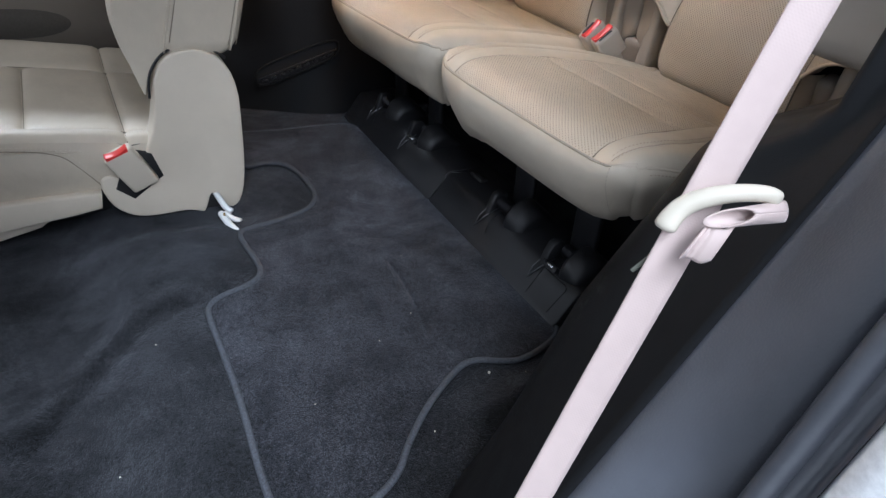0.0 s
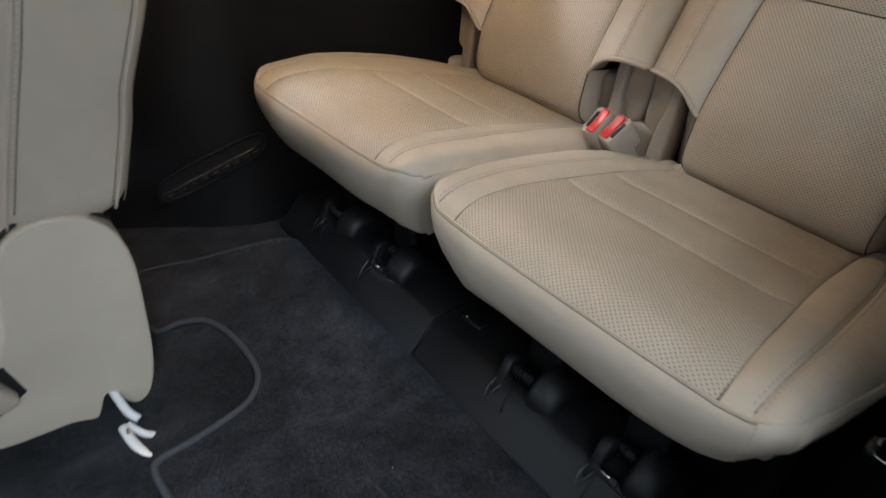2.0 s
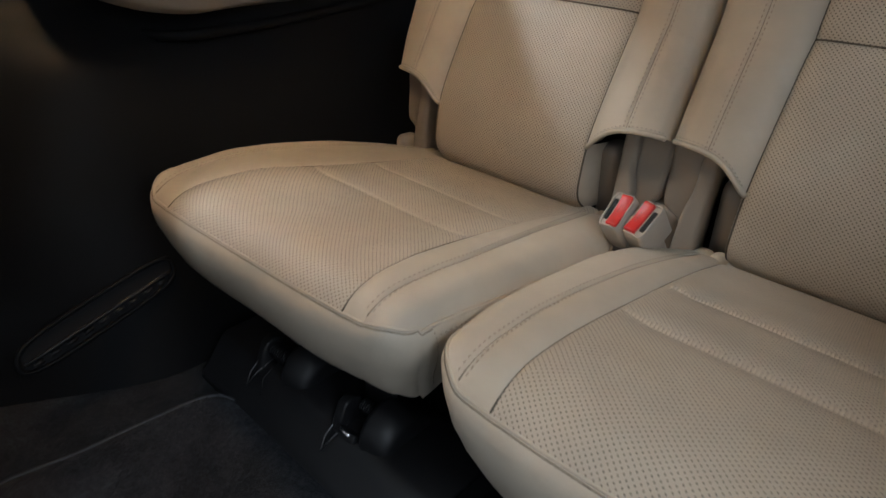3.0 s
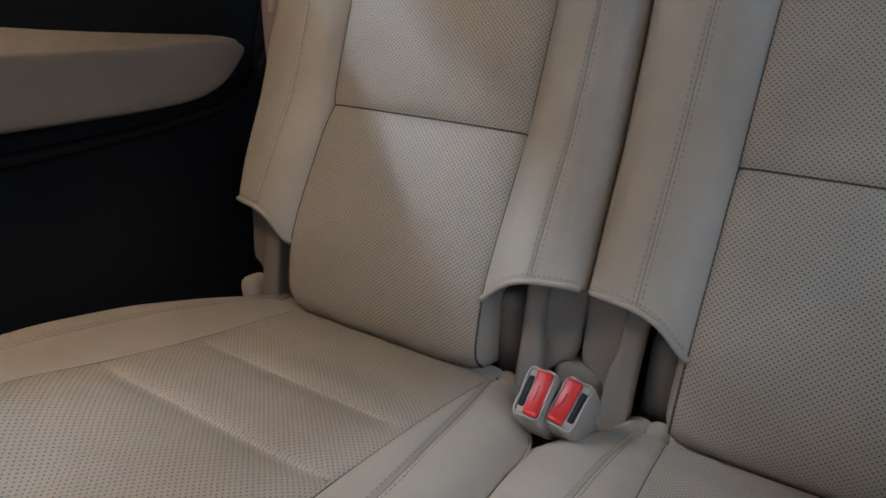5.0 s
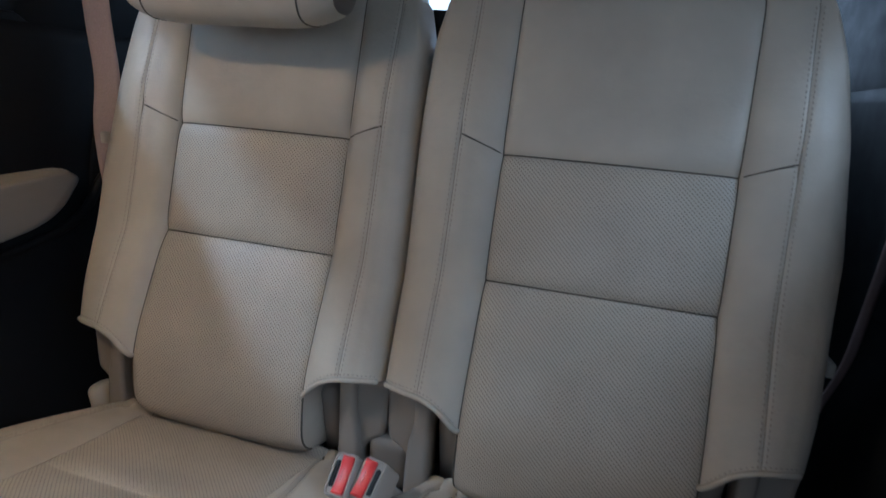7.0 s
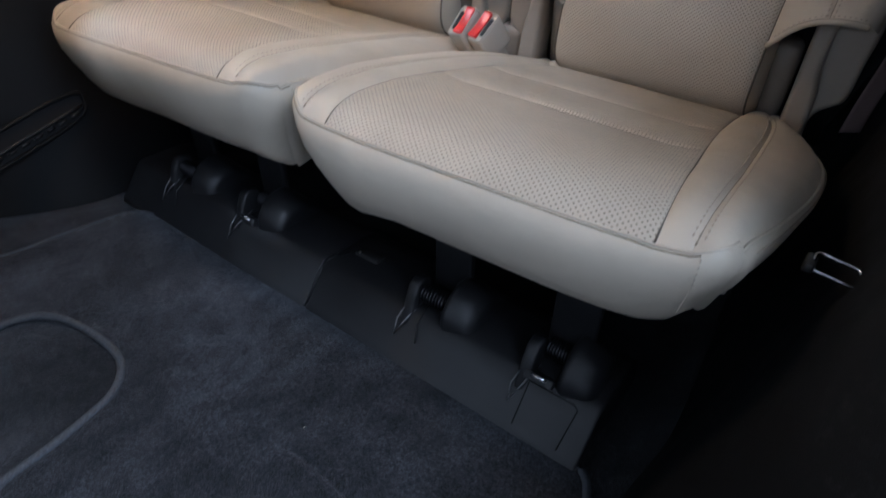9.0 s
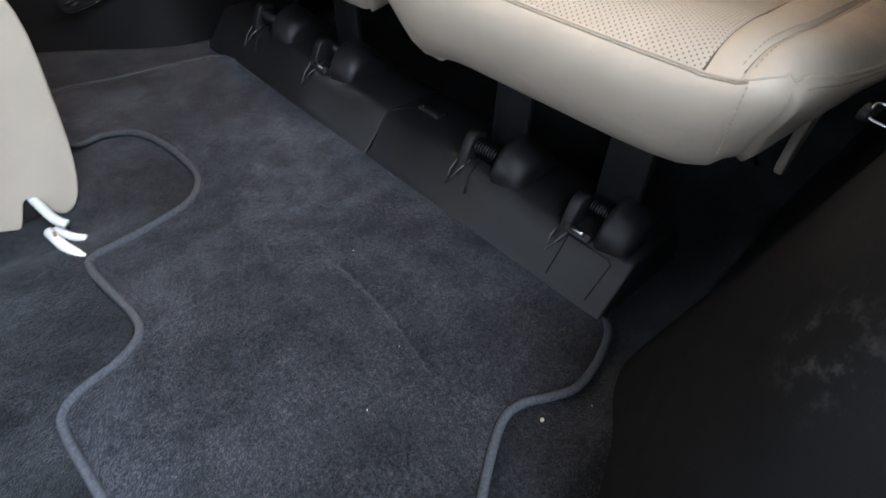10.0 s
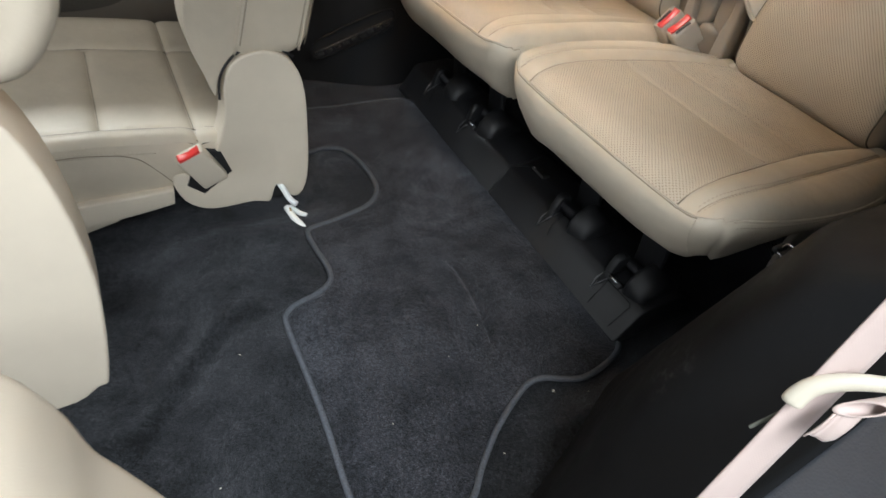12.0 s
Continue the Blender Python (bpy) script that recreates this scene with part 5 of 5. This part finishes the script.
def guide(k, w):
    """A rounded bean, wide at its lower end."""
    p = spine[k]
    q = spine[min(k + 1, len(spine) - 1)] - spine[max(k - 1, 0)]
    side = Vector((-q.y, q.x, 0)).normalized()
    f = k / (len(spine) - 1)
    cap = math.sqrt(max(0.0, 1 - max(0.0, 1 - f / 0.10) ** 2, 0.0)) * math.sqrt(max(0.0, 1 - max(0.0, (f - 0.92) / 0.08) ** 2))
    half = (9.0 - 3.5 * f) * cap
    thick = (5.5 - 1.5 * f) * cap
    r = p + side * half * math.cos(w) + Vector((0, 0, 1)) * (thick * math.sin(w) + 4)
    return gp(r.x, r.y, r.z)


bm = patch(guide, range(len(spine)), lin(0, 2 * math.pi, 17))
bmesh.ops.remove_doubles(bm, verts=bm.verts, dist=0.0002)
part("belt_guide", bm, plastic("cream_guide_plastic", (0.50, 0.455, 0.375), 0.4, 0.1, 900, 0.06), belt, "cream plastic belt guide")


def fold(w, f):
    """A flattened loop of webbing: open towards the guide, pressed flat at its far end."""
    return gp(46 + 38 * f + (17 - 14 * f ** 2) * math.cos(w), 8 + 5 * f + (6.5 + 1.5 * f) * math.sin(w) + 3 * math.cos(w) * (1 - f), 13 - 20 * f)


part("folded_webbing", solid_sheet(patch(fold, lin(0, 2 * math.pi, 33), lin(0, 1, 10)), 0.0012), BELT, belt, "loose folded loop of webbing")


def flap(u, v):
    top = Vector((30 + 22 * u, 0 + 3 * u, 14 - 6 * u))
    low = Vector((14 + 22 * u, -22 - 2 * u, 11 - 7 * u))
    p = top * (1 - v) + low * v
    crease = 2.2 * math.exp(-((u - 0.12 - 0.05 * v) / 0.06) ** 2) + 1.6 * math.exp(-((u - 0.3 - 0.1 * v) / 0.08) ** 2)
    return gp(p.x, p.y + 1.5 * math.sin(u * 7), p.z - crease + 2.5 * math.sin(v * math.pi))


part("folded_webbing", solid_sheet(patch(flap, lin(0, 1, 24), lin(0, 1, 12)), 0.0012), BELT, belt, "pleated end of webbing")
tab = part("tongue_tab", block((0.0032, 0.026, 0.0016), None, 0.0006), simple("olive_tab", (0.10, 0.105, 0.085), 0.5), belt, "thin grey tab")
tx = (gp(6, -16) - gp(-14, -33)).normalized()
tab.matrix_local = Matrix.Translation(gp(-9, -24, -14)) @ Matrix((C.cross(tx).normalized(), tx, C)).transposed().to_4x4()

for near in (False, True):
    bx = thing("rear_belt", (side_x(-0.155, near), -0.70, 0.80), "pale pink-beige seat belt hanging by the rear pillar", "seat belt")
    run = ((-0.185, -0.66, 1.12), (-0.172, -0.66, 0.80), (-0.158, -0.66, 0.60), (-0.150, -0.66, 0.535), (-0.128, -0.66, 0.455), (-0.112, -0.665, 0.34), (-0.106, -0.67, 0.27)) if near else ((-0.160, -0.635, 1.12), (-0.150, -0.640, 0.95), (-0.146, -0.648, 0.85), (-0.146, -0.640, 0.75), (-0.135, -0.65, 0.60), (-0.118, -0.66, 0.45))
    ln = [(side_x(x, near) - bx.location.x, y + 0.70, z - 0.80) for x, y, z in run]
    part("webbing", strap(smooth_line(ln, 6), (0.6, 0.8, 0.05) if near else (0.95, 0.3, 0.05)), simple("brownish_belt", (0.46, 0.34, 0.31), 0.7, 0, 0.3, 400), bx)
    held = part("tongue", block((0.012, 0.05, 0.022), pose(0.030 if near else -0.009, 0.046, -0.26 if near else -0.055), 0.004), SHELL, bx, "plastic belt tongue")
    part("tongue_plate", block((0.003, 0.026, 0.03), pose(0.036 if near else -0.017, 0.046, -0.285 if near else -0.075), 0.001), STEEL, held, "steel tongue plate")

# wire anchor loop on the side trim
an = thing("anchor_loop", (-0.129, -0.064, 0.331), "bright bent wire anchor loop on the dark trim", "anchor loop")
L, M = Vector((1.0, 0.0, 0.10)), Vector((0.0, 0.93, -0.36))
c = smooth_line([L * u + M * v for u, v in ((0.015, 0.010), (0.0, 0.0105), (-0.015, 0.0105), (-0.019, 0.007), (-0.0198, 0.0), (-0.019, -0.007), (-0.015, -0.0105), (0.0, -0.0105), (0.015, -0.010), (0.017, 0.0))], 5, True)
part("wire", tube(c, 0.0016, 8, True), STEEL, an)
part("clip", block((0.010, 0.024, 0.010), pose(0.019, 0.0, -0.002), 0.003), BLACK, an, "black plastic clip")

# white tube ends sticking out of the side cover
st = thing("drain_tube", (0.60, 0.44, -0.020), "white cut plastic tube on the carpet", "plastic tube")
part("upper_tube", tube([(p.x - 0.60, p.y - 0.44, p.z) for p in smooth_line([(0.665, 0.436, 0.024), (0.635, 0.432, 0.020), (0.605, 0.426, 0.012), (0.590, 0.416, 0.006)], 5)], 0.0065, 10), WHITE, st)
part("lower_tube", tube([(p.x - 0.60, p.y - 0.44, p.z) for p in smooth_line([(0.580, 0.440, 0.012), (0.548, 0.436, 0.011), (0.521, 0.427, 0.006), (0.497, 0.414, 0.000)], 5)], 0.0070, 10), WHITE, st)
part("side_tube", tube([(p.x - 0.60, p.y - 0.44, p.z) for p in smooth_line([(0.585, 0.432, 0.008), (0.560, 0.420, 0.007), (0.548, 0.408, 0.006)], 4)], 0.0055, 8), WHITE, st)
part("tube_print", block((0.012, 0.004, 0.001), pose(-0.036, -0.003, 0.0185, 0, 5, -6), 0.0003), simple("brown_print", (0.25, 0.17, 0.05), 0.6), st, "brown smudge")

# crumbs and lint on the carpets
for k, (x, y, r) in enumerate([(-0.028, 0.163, 0.0024), (0.140, 0.220, 0.0009), (0.10, 0.30, 0.0008), (-0.055, 0.11, 0.0010), (-0.09, 0.30, 0.0013), (0.30, 0.16, 0.0008),
                               (0.25, 0.62, 0.0012), (0.05, 0.70, 0.0013), (0.02, 0.44, 0.0008)]):
    b = bmesh.new()
    bmesh.ops.create_icosphere(b, subdivisions=1, radius=r)
    for v in b.verts:
        v.co *= 1 + 0.35 * noise.noise(v.co * 900 + Vector((k, 0, 0)))
    ob = mesh_ob("crumb", b, CRUMB)
    ob.location = (x, y, max(0.001, floor_z(x, y)) + r * 0.6 if y < 0.53 and x > -0.02 else floor_z(x, y) + r * 0.6)
    tagged(ob, "tiny pale crumb lying on the carpet", "crumb", "crumbs on the carpet")
